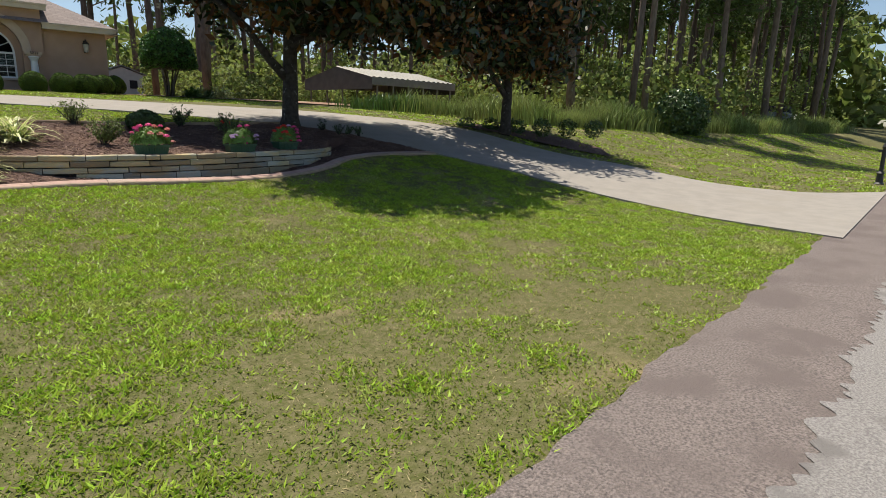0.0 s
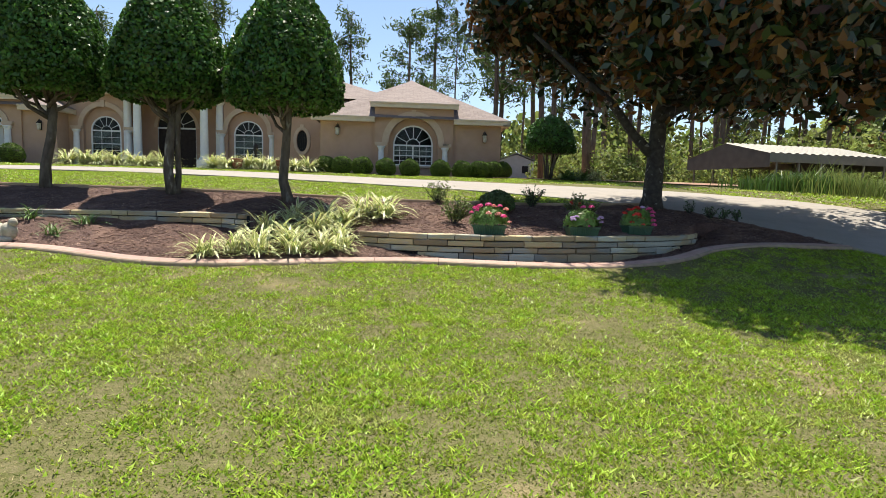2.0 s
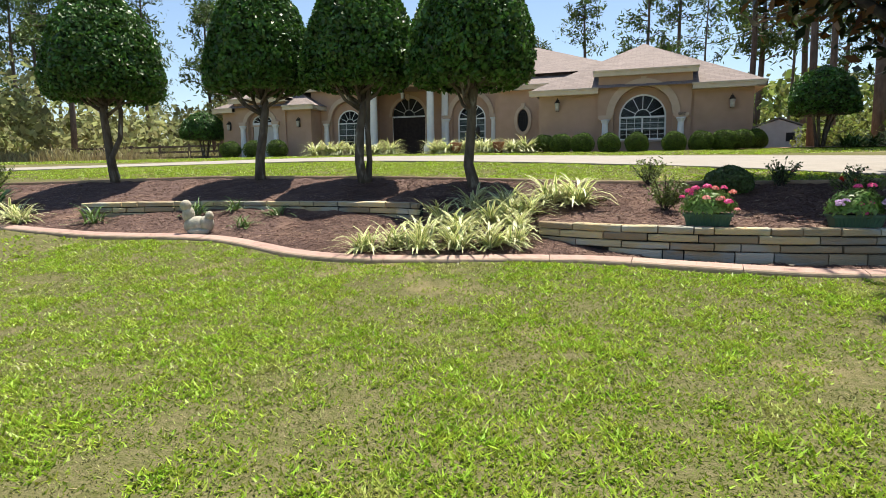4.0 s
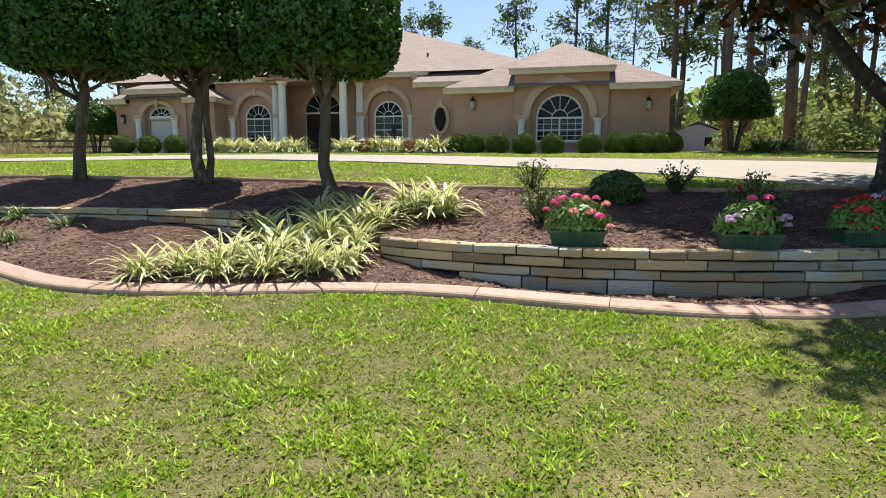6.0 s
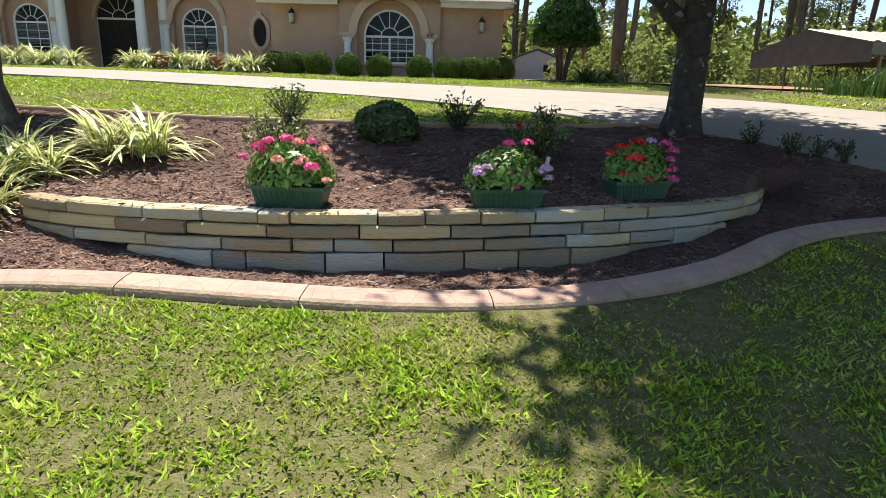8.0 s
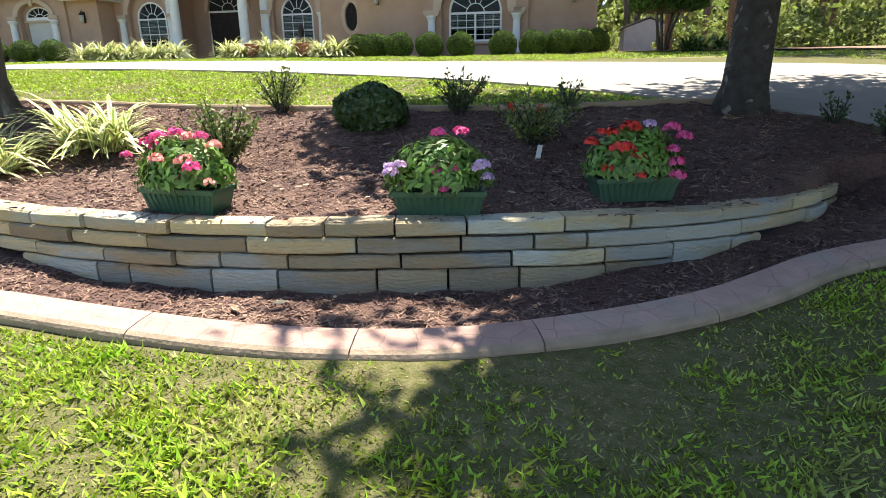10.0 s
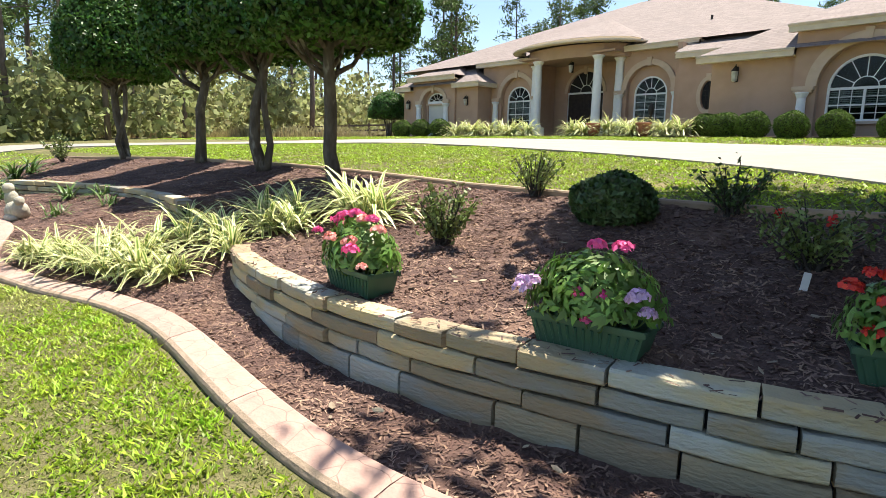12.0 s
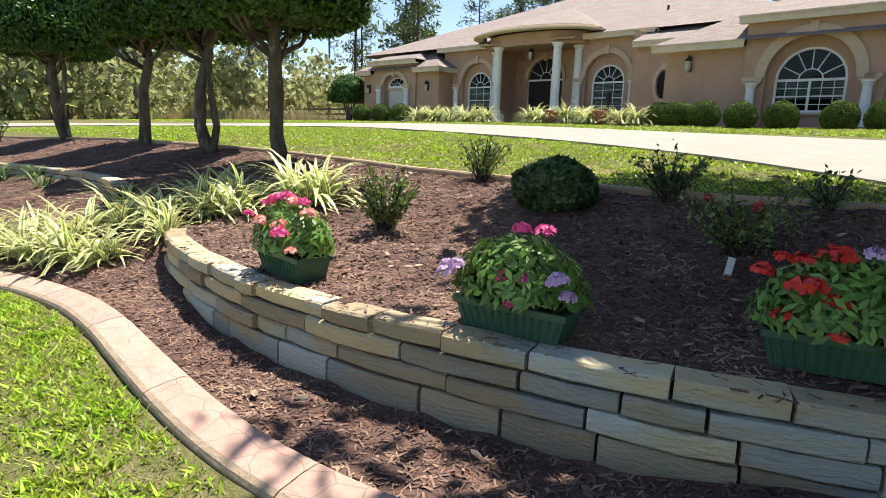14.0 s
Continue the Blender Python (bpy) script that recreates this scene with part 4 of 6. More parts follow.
fascia_side(-12.35, 26.62, 32, 4.55, -1)
fascia_side(-18.3, 26.62, 37, 4.55, 1)
fascia(-17.3, -13.9, 26.6, 4.95, 0.28)
hip_roof(-18.33, -12.32, 26.58, 37, 4.57, 0.5)
LA = (LC, 29.8, 6.05)
roof_mesh("roof", [[(-17.34, 26.55, 4.97), (-13.86, 26.55, 4.97), LA], [(-13.86, 26.55, 4.97), (-13.86, 27.6, 4.97), LA], [(-17.34, 27.6, 4.97), (-17.34, 26.55, 4.97), LA]])
WING = Matrix.Translation((-17.7, 3.0, 2.05)) @ Matrix.Diagonal((1.05, 1.0, 1.12, 1)) @ Matrix.Translation((15.6, 0, -2.05))
for ob in house.children:
    if ob not in before_wing:
        ob.matrix_basis = WING
wall_lamp(-19.7, 29.98, 3.95)
wall_lamp(-15.35, 29.98, 4.0)
# body behind, closing the house
add_box("wall", M_STUCCO, -20.0, 5.2, 47, 47.25, BASE - 0.3, 4.5)

# the number on the capital
txt = bpy.data.curves.new("house_number", "FONT")
txt.body, txt.size, txt.extrude = "5037", 0.13, 0.006
txt.align_x = txt.align_y = "CENTER"
txt_ob = new("number_text", txt)
bpy.context.view_layer.update()
num_mesh = bpy.data.meshes.new_from_object(txt_ob.evaluated_get(bpy.context.evaluated_depsgraph_get()))
bpy.data.objects.remove(txt_ob)
num_mesh.materials.append(M_LAMP)
part_mesh("house_number", num_mesh, house, "dark house number 5037", pose(3.03, 26.66, 3.448, 90, 0, 0))


# ---- trees ----
def trunk_tree(name, x, y, z, stems, limbs, bark, label, category):
    tree = tagged(empty(name, x, y, z), label, category)
    bm = bmesh.new()
    for pts, radii in stems:
        tube(bm, pts, radii, 10)
    part("trunk", bm, bark, tree, smooth=True)
    for pts, radii in limbs:
        bm = bmesh.new()
        tube(bm, pts, radii, 6)
        part("branch", bm, bark, tree, smooth=True)
    return tree


def crown_points(profile, n, g, shell=0.25):
    """Points in the outer shell of a body of revolution given by (height, radius)."""
    zs = np.array([a for a, b in profile])
    rs = np.array([b for a, b in profile])
    z = g.uniform(zs[0], zs[-1], n * 3)
    r = np.interp(z, zs, rs)
    keep = g.uniform(0, rs.max(), len(z)) < r + 0.12
    z, r = z[keep][:n], r[keep][:n]
    a = g.uniform(0, 2 * math.pi, len(z))
    bump = 1 + 0.05 * np.sin(3 * a + 2 * z) + 0.04 * np.sin(7 * a - 3 * z)
    rr = r * bump * (1 - shell * g.uniform(0, 1, len(z)) ** 2.0)
    p = np.stack([rr * np.cos(a), rr * np.sin(a), z], axis=1)
    slope = np.gradient(rs, zs)
    nz = -np.interp(z, zs, slope)
    out = np.stack([np.cos(a), np.sin(a), nz], axis=1)
    return p, out / np.linalg.norm(out, axis=1)[:, None]


def topiary(x, y, seed, width, top, stems_kind):
    g = np.random.default_rng(seed)
    z = float(bed_z(np.array(x), np.array(y))) - 0.03
    stems, limbs = [], []
    k = 2 if stems_kind == 2 else 1
    for i in range(k):
        dx = 0.0 if i == 0 else 0.22
        r = 0.08 if i == 0 else 0.05
        bend = g.normal(0, 0.05, (5, 2))
        stems.append(([(dx * (0.4 + 0.3 * j / 4 * (2 if i else 0)) + bend[j, 0], bend[j, 1], -0.1 + j * 0.5) for j in range(5)], [r * 1.35, r * 1.05, r * 0.95, r * 0.85, r * 0.7]))
    for j in range(11):
        a = g.uniform(0, 2 * math.pi)
        z0 = g.uniform(1.2, 1.75)
        l = g.uniform(0.6, 1.0) * width
        c, s = math.cos(a), math.sin(a)
        limbs.append(([(0, 0, z0), (c * l * 0.35, s * l * 0.35, z0 + 0.16), (c * l * 0.65, s * l * 0.65, z0 + 0.5), (c * l * 0.8, s * l * 0.8, z0 + 0.95)], [0.036, 0.028, 0.02, 0.012]))
        if j % 2:
            limbs.append(([(c * l * 0.4, s * l * 0.4, z0 + 0.2), (c * l * 0.75 - s * 0.2, s * l * 0.75 + c * 0.2, z0 + 0.32), (c * l - s * 0.25, s * l + c * 0.25, z0 + 0.7)], [0.026, 0.018, 0.01]))
    tree = trunk_tree("topiary_tree", x, y, z, stems, limbs, M_BARK, "clipped bullet-shaped evergreen tree with a bare mottled trunk in mulch", "topiary tree")
    tree["group"] = "row of topiary trees"
    h = top - z
    prof = [(1.62, 0.75 * width), (1.75, 0.95 * width), (2.1, 1.0 * width), (2.6, 0.92 * width), (3.1, 0.72 * width), (3.55, 0.42 * width), (h - 0.08, 0.12 * width), (h, 0.02)]
    p, out = crown_points(prof, 19000, g, 0.2)
    under = g.uniform(-1, 1, (1500, 2)) * width * 0.9
    under = under[np.hypot(*under.T) < width * 0.9]
    pu = np.column_stack([under, 1.68 + 0.15 * g.uniform(size=len(under))])
    p = np.vstack([p, pu])
    out = np.vstack([out, np.tile([0, 0, -1.0], (len(pu), 1))])
    crown = part_mesh("crown", leaf_cloud("crown", p, 0.043, M_TOPIARY, out, 0.8, 0.6, seed), tree)
    # solid body added inside the leaves, coloured as the crown's inner shade
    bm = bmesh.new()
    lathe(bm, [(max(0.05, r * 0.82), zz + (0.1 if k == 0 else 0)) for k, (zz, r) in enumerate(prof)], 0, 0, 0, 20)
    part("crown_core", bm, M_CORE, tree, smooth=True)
    return tree


TOPIARY = [(-8.4, 12.05, 1.1, 5.3, 2), (-5.03, 12.4, 0.95, 5.1, 1), (-2.98, 12.4, 0.98, 5.05, 2), (-0.92, 12.25, 1.03, 5.1, 1)]
for i, (x, y, w, top, k) in enumerate(TOPIARY):
    topiary(x, y, 21 + i, w, top, k)


def magnolia(x, y, radius, z_low, z_high, seed, n_leaf, trunk_r, label, lean=0.0, off=0.0, off_y=0.0):
    g = np.random.default_rng(seed)
    z = float(land(x, y)) - 0.05
    h = z_high - z
    stems = [([(0, 0, 0), (0.02, 0, 0.3), (0.05 + lean, 0, 1.1), (0.1 + lean, 0.05, 2.2), (0.05 + lean, 0, 4.0), (0, 0, h * 0.8)], [trunk_r * 1.6, trunk_r * 1.1, trunk_r * 0.95, trunk_r * 0.85, trunk_r * 0.6, 0.05])]
    limbs = [([(0.05 + lean, 0, 1.05), (-0.4, 0.05, 1.5), (-0.85, 0.1, 2.1), (-1.6, 0.2, 2.7), (-2.4, 0.3, 3.4)], [trunk_r * 0.65, trunk_r * 0.52, trunk_r * 0.45, trunk_r * 0.35, 0.04])]
    tips = []
    for j in range(46):
        a = g.uniform(0, 2 * math.pi)
        z0 = g.uniform(1.6, h * 0.75)
        up = g.uniform(0.2, 0.9)
        top_r = radius * (1 - 0.55 * ((z0 - 1.6) / (h - 1.6)) ** 1.5)
        l = top_r * g.uniform(0.75, 1.0)
        c, s = math.cos(a), math.sin(a)
        pts = [(0.05, 0, z0), (off * 0.3 + c * l * 0.35, off_y * 0.3 + s * l * 0.35, z0 + up * 0.5), (off * 0.7 + c * l * 0.7, off_y * 0.7 + s * l * 0.7, z0 + up * 0.8), (off + c * l, off_y + s * l, z0 + up * 0.8 - 0.1)]
        limbs.append((pts, [0.07, 0.05, 0.03, 0.012]))
        for f in np.linspace(0.3, 1.0, 9):
            q = np.array(pts[0]) * (1 - f) + np.array(pts[-1]) * f + np.array([0, 0, up * 0.5 * math.sin(f * 3)])
            tips.append(q + g.normal(0, 0.22, 3))
    tree = trunk_tree("magnolia_tree", x, y, z, stems, limbs, M_BIGBARK, label, "tree")
    tips = np.array(tips)
    rim = []
    while len(rim) < 260:
        v = g.normal(size=3)
        v /= np.linalg.norm(v)
        q = v * np.array([radius, radius, (z_high - z_low) / 2]) * g.uniform(0.55, 1.0)
        q[2] += (z_low + z_high) / 2 - z
        q[0] += off
        q[1] += off_y
        rim.append(q)
    tips = np.vstack([tips, np.array(rim)])
    tips = tips[tips[:, 2] + z > z_low - 0.3 + 0.3 * np.sin(tips[:, 0] * 1.7)]
    thin = (tips[:, 0] < -1.5) & (tips[:, 1] < -0.3) & (g.uniform(size=len(tips)) > 0.08)
    tips = tips[~thin]
    hang = int(90 * radius / 3.8)
    tips = np.vstack([tips, np.stack([-radius * g.uniform(0.3, 0.85, hang), radius * g.uniform(0.1, 0.6, hang), z_low - z + (z_high - z_low) * g.uniform(0.22, 0.6, hang)], axis=1)])
    centre = tips[g.integers(0, len(tips), n_leaf)]
    p = centre + g.normal(0, 0.24, (n_leaf, 3))
    out = p - np.array([0, 0, (z_low + z_high) / 2 - z - 1.0])
    out /= np.linalg.norm(out, axis=1)[:, None]
    k = g.uniform(size=n_leaf) < 0.62
    part_mesh("crown", leaf_cloud("crown", p[k], 0.125, M_MAG_G, out[k], 1.2, 0.45, seed), tree, "dark glossy green leaves")
    part_mesh("bronze_foliage", leaf_cloud("bronze_foliage", p[~k], 0.125, M_MAG_B, out[~k], 1.4, 0.45, seed + 1), tree, "rusty bronze leaf undersides")
    return tree


magnolia(6.03, 12.72, 3.8, 3.2, 9.0, 31, 48000, 0.17, "large bronze-leaved magnolia with a forked dark trunk in mulch", off=0.6, off_y=-0.4)
magnolia(12.5, 12.2, 2.5, 2.6, 7.5, 32, 15000, 0.14, "smaller dark-leaved magnolia beside the driveway")


def pine(seed, h, lean):
    """One tall pine: bare trunk and tufted limbs high up."""
    g = np.random.default_rng(seed)
    tree = empty("pine_tree")
    tagged(tree, "tall pine with a bare straight trunk and thin crown", "pine tree", "pine wood")
    r = g.uniform(0.13, 0.2)
    bend = g.normal(0, 0.12, (6, 2)).cumsum(axis=0)
    pts = [(bend[j, 0] + lean * j, bend[j, 1], -0.3 + h * j / 5) for j in range(6)]
    bm = bmesh.new()
    tube(bm, pts, [r * 1.15, r, r * 0.9, r * 0.75, r * 0.5, 0.04], 8)
    part("trunk", bm, M_PINEBARK, tree, smooth=True)
    bm = bmesh.new()
    tufts = []
    for j in range(26):
        f = g.uniform(0.42, 0.98)
        base = np.array([np.interp(f * 5, range(6), [p[k] for p in pts]) for k in range(3)])
        a, l = g.uniform(0, 2 * math.pi), g.uniform(1.0, 2.6) * (1.25 - f) * 1.9
        tip = base + np.array([math.cos(a) * l, math.sin(a) * l, g.uniform(-0.1, 0.9)])
        tube(bm, [base, (base + tip) / 2 + np.array([0, 0, 0.15]), tip], [0.045, 0.03, 0.012], 5)
        for q in np.linspace(0.35, 1.05, 5):
            tufts.append(base * (1 - q) + tip * q + g.normal(0, 0.22, 3))
    part("branchwork", bm, M_PINEBARK, tree)["kind"] = "stuff"
    tufts = np.array(tufts)
    p = np.repeat(tufts, 15, axis=0) + g.normal(0, 0.29, (len(tufts) * 15, 3))
    part_mesh("needles", leaf_cloud("needles", p, 0.26, M_PINE, None, 1, 0.26, seed), tree)
    return tree


PINES = [pine(41 + k, h, lean) for k, (h, lean) in enumerate(((19, 0.02), (22, -0.06), (17, 0.12), (24, 0.05), (20, -0.1), (15, 0.0)))]
prng = np.random.default_rng(5)


def clear_of_views(x, y):
    return not (in_drive(np.array([x]), np.array([y]))[0] or (-19 < x < 7 and y < 52) or (10.5 < x < 27 and 21.5 < y < 33.5))


spots = []
for _ in range(9000):
    if len(spots) > 160:
        break
    kind = prng.uniform()
    if kind < 0.45:
        x, y = prng.uniform(8, 75), prng.uniform(20, 75)
        if y < 23 - 0.05 * x:
            continue
    elif kind < 0.62:
        x, y = prng.uniform(27, 80), prng.uniform(12, 32)
        if y < 11 + 0.12 * x:
            continue
    elif kind < 0.72:
        x, y = prng.uniform(-45, 12), prng.uniform(56, 85)
    elif kind < 0.82:
        x, y = prng.uniform(24, 60), prng.uniform(15, 26)
    else:
        x, y = prng.uniform(-75, -33), prng.uniform(14, 60)
    if not clear_of_views(x, y) or any((x - a) ** 2 + (y - b) ** 2 < 3.2 for a, b in spots):
        continue
    spots.append((x, y))
for i, (x, y) in enumerate(spots):
    src = PINES[i % len(PINES)]
    m = pose(x, y, float(land(x, y)) - 0.05, 0, 0, prng.uniform(0, 360))
    if i < len(PINES):
        src.matrix_basis = m
    else:
        copy_thing(src, m)


# ---- undergrowth and woodland edge ----
def thicket(name, centres, sizes, n, leaf, mat, label, seed, kind="stuff", category="undergrowth"):
    g = np.random.default_rng(seed)
    centres, sizes = np.array(centres, float), np.array(sizes, float)
    idx = g.integers(0, len(centres), n)
    d = g.normal(size=(n, 3))
    d /= np.linalg.norm(d, axis=1)[:, None]
    rad = g.uniform(0.3, 1, n)[:, None] ** 0.5
    p = centres[idx] + d * rad * sizes[idx]
    p[:, 2] = np.maximum(p[:, 2], land(p[:, 0], p[:, 1]) + 0.05)
    ob = new(name, leaf_cloud(name, p, leaf, mat, d, 1.2, 0.55, seed))
    return tagged(ob, label, category, kind=kind)


g = np.random.default_rng(9)
cs, ss = [], []
for _ in range(460):
    if g.uniform() < 0.3:
        x = g.uniform(26, 70)
        y = g.uniform(0.12 * x + 12, 34)
    elif g.uniform() < 0.75:
        x, y = g.uniform(6.5, 80), g.uniform(30, 70)
    else:
        x, y = g.uniform(-50, 10), g.uniform(58, 80)
    if 10.5 < x < 27 and y < 33 or (6 < x < 12 and y < 40):
        continue
    r = g.uniform(0.9, 2.4)
    cs.append((x, y, land(x, y) + r * g.uniform(0.3, 1.6)))
    ss.append((r * 1.3, r * 1.3, r * 1.1))
thicket("woodland_undergrowth", cs, ss, 80000, 0.18, M_WOOD_LEAF, "dense green undergrowth below the pines", 51)
cs, ss = [], []
for k in range(420):
    x = g.uniform(-20, 100)
    y = g.uniform(70, 95)
    if k % 2:
        x, y = g.uniform(66, 100), g.uniform(18, 95)
    r = g.uniform(2, 4)
    cs.append((x, y, land(x, y) + (g.uniform(1, 13) if k % 2 else g.uniform(0.5, 8))))
    ss.append((r, r, r))
thicket("far_wood", cs, ss, 36000, 0.7, M_WOOD_LEAF, "far hazy green wood behind the pines", 52)
cs, ss = [], []
for _ in range(330):
    x, y = g.uniform(-85, -36), g.uniform(8, 75)
    r = g.uniform(1.2, 3)
    cs.append((x, y, land(x, y) + g.uniform(0.5, 5.5)))
    ss.append((r, r, r))
thicket("scrub_wood", cs, ss, 54000, 0.33, M_SCRUB, "grey-green scrub wood beyond the lawn", 53)


def blades(name, x, y, z, height, width, mat, seed, bend=0.5, upright=1.0, segs=1):
    """Grass blades, each one bent triangle or a strip of two quads with a tip."""
    g = np.random.default_rng(seed)
    n = len(x)
    a = g.uniform(0, 2 * math.pi, n)
    hgt = height * g.uniform(0.5, 1.25, n)
    w = width * g.uniform(0.6, 1.3, n)
    lean = bend * g.uniform(0.2, 1.2, n) * hgt
    b = g.uniform(0, 2 * math.pi, n)
    base = np.stack([x, y, z], axis=1)
    side = np.stack([np.cos(a), np.sin(a), np.zeros(n)], axis=1) * w[:, None] / 2
    tip = base + np.stack([np.cos(b) * lean, np.sin(b) * lean, hgt * upright], axis=1)
    if segs == 1:
        return raw_mesh(name, np.stack([base - side, base + side, tip], axis=1), 3, mat)
    mid = base + np.stack([np.cos(b) * lean * 0.3, np.sin(b) * lean * 0.3, hgt * upright * 0.62], axis=1)
    q1 = np.stack([base - side, base + side, mid + side * 0.8, mid - side * 0.8], axis=1)
    t2 = np.stack([mid - side * 0.8, mid + side * 0.8, tip + side * 0.05, tip - side * 0.05], axis=1)
    return raw_mesh(name, np.stack([q1, t2], axis=1).reshape(-1, 3), 4, mat)


# ---- plants of the bed ----
def strap_clump(name, x, y, mat, label, seed, n=70, length=0.55, width=0.02, group="", z=None):
    """A tuft of arching strap leaves, five joints each."""
    g = np.random.default_rng(seed)
    z = float(bed_z(np.array(x), np.array(y))) if z is None else z
    a = g.uniform(0, 2 * math.pi, n)
    L = length * g.uniform(0.55, 1.15, n)
    w = width * g.uniform(0.7, 1.2, n)
    steep = g.uniform(0.25, 1.35, n)
    base = np.stack([g.normal(0, 0.05, n), g.normal(0, 0.05, n), np.zeros(n)], axis=1)
    pts = []
    pos = base.copy()
    ang = steep.copy()
    segs = 5
    for k in range(segs + 1):
        pts.append(pos.copy())
        step = L / segs
        d = np.stack([np.cos(a) * np.cos(ang), np.sin(a) * np.cos(ang), np.sin(ang)], axis=1)
        pos = pos + d * step[:, None]
        ang = ang - g.uniform(0.12, 0.48, n)
    side = np.stack([-np.sin(a), np.cos(a), np.zeros(n)], axis=1)
    prof = [0.6, 0.95, 1.0, 0.85, 0.55, 0.05]
    quads, uvs = [], []
    for k in range(segs):
        s0, s1 = side * (w * prof[k] / 2)[:, None], side * (w * prof[k + 1] / 2)[:, None]
        quads.append(np.stack([pts[k] - s0, pts[k] + s0, pts[k + 1] + s1, pts[k + 1] - s1], axis=1))
        uvs.append(np.tile(np.array([[0, k / segs], [1, k / segs], [1, (k + 1) / segs], [0, (k + 1) / segs]]), (n, 1, 1)))
    q = np.concatenate(quads)
    q[..., 2] = np.maximum(q[..., 2], 0.01)
    ob = tagged(empty(name, x, y, z), label, "plant", group)
    part_mesh("leaves", raw_mesh("leaves", q, 4, mat, np.concatenate(uvs)), ob)["kind"] = "stuff"
    return ob


def strap_leaf_meshes(mat, seed, count=16):
    """Single arching strap leaves of length 1, from steep to spreading."""
    g = np.random.default_rng(seed)
    out = []
    for i in range(count):
        ang, w = 0.35 + 1.05 * i / (count - 1), 0.056
        p, pts = np.zeros(3), []
        for k in range(6):
            pts.append(p.copy())
            p = p + 0.2 * np.array([math.cos(ang), 0.03 * math.sin(k + i), math.sin(ang)])
            ang -= g.uniform(0.14, 0.46)
        prof = [0.6, 0.95, 1.0, 0.85, 0.55, 0.05]
        quads, uvs = [], []
        for k in range(5):
            s0, s1 = np.array([0, w * prof[k] / 2, 0]), np.array([0, w * prof[k + 1] / 2, 0])
            quads.append([pts[k] - s0, pts[k] + s0, pts[k + 1] + s1, pts[k + 1] - s1])
            uvs.append([[0, k / 5], [1, k / 5], [1, (k + 1) / 5], [0, (k + 1) / 5]])
        q = np.array(quads)
        q[..., 2] = np.maximum(q[..., 2], 0.02)
        out.append(raw_mesh("leaf", q, 4, mat, np.array(uvs)))
    return out


NEAR_LEAVES = strap_leaf_meshes(M_STRAP_NEAR, 99)
GREEN_LEAVES = strap_leaf_meshes(M_STRAPG, 98)


def leafy_clump(name, x, y, meshes, label, seed, n, length, group):
    """A clump built leaf by leaf."""
    g = np.random.default_rng(seed)
    ob = tagged(empty(name, x, y, float(bed_z(np.array(x), np.array(y)))), label, "plant", group)
    for k in range(n):
        l = length * g.uniform(0.6, 1.15)
        m = pose(g.normal(0, 0.05), g.normal(0, 0.05), -0.01, 0, 0, g.uniform(0, 360)) @ Matrix.Diagonal((l, l * g.uniform(0.8, 1.2), l, 1))
        part_mesh("leaf", meshes[int(g.integers(0, len(meshes)))], ob, "", m)
    return ob


V_LABEL = "arching cream-striped flax lily clump in mulch"
STRIPED = [(-1.4, 9.22, 0.42), (-1.1, 9.42, 0.45), (-0.75, 9.42, 0.45), (-0.85, 9.75, 0.47), (-0.32, 9.52, 0.5), (-0.45, 9.95, 0.5), (0.05, 9.68, 0.5), (0.28, 9.85, 0.42), (-0.5, 10.28, 0.5), (-0.87, 10.5, 0.5),
           (-0.2, 10.5, 0.52), (0.22, 10.4, 0.45), (0.0, 10.86, 0.55), (0.25, 11.0, 0.52), (-0.12, 11.25, 0.52), (-0.6, 11.2, 0.52), (0.48, 11.52, 0.66), (0.84, 11.5, 0.66)]
for i, (x, y, l) in enumerate(STRIPED):
    leafy_clump("flax_lily", x, y, NEAR_LEAVES, V_LABEL, 100 + i, 80 if l < 0.6 else 105, l * 1.1, "striped flax lilies")
for i, (x, y, l) in enumerate([(-4.75, 10.25, 0.42), (-3.45, 10.45, 0.36), (-3.6, 9.85, 0.3), (-4.3, 10.55, 0.36), (-6.1, 9.6, 0.5), (-9.3, 10.3, 0.7), (-9.9, 10.7, 0.7)]):
    leafy_clump("green_lily", x, y, GREEN_LEAVES, "small green strap-leaved lily clump in mulch", 140 + i, 40, l, "green lilies")
for i, (x, y, l) in enumerate([(-7.6, 9.55, 0.55), (-8.1, 9.8, 0.55), (-8.8, 9.75, 0.55)]):
    leafy_clump("flax_lily", x, y, NEAR_LEAVES, V_LABEL, 150 + i, 70, l, "striped flax lilies")


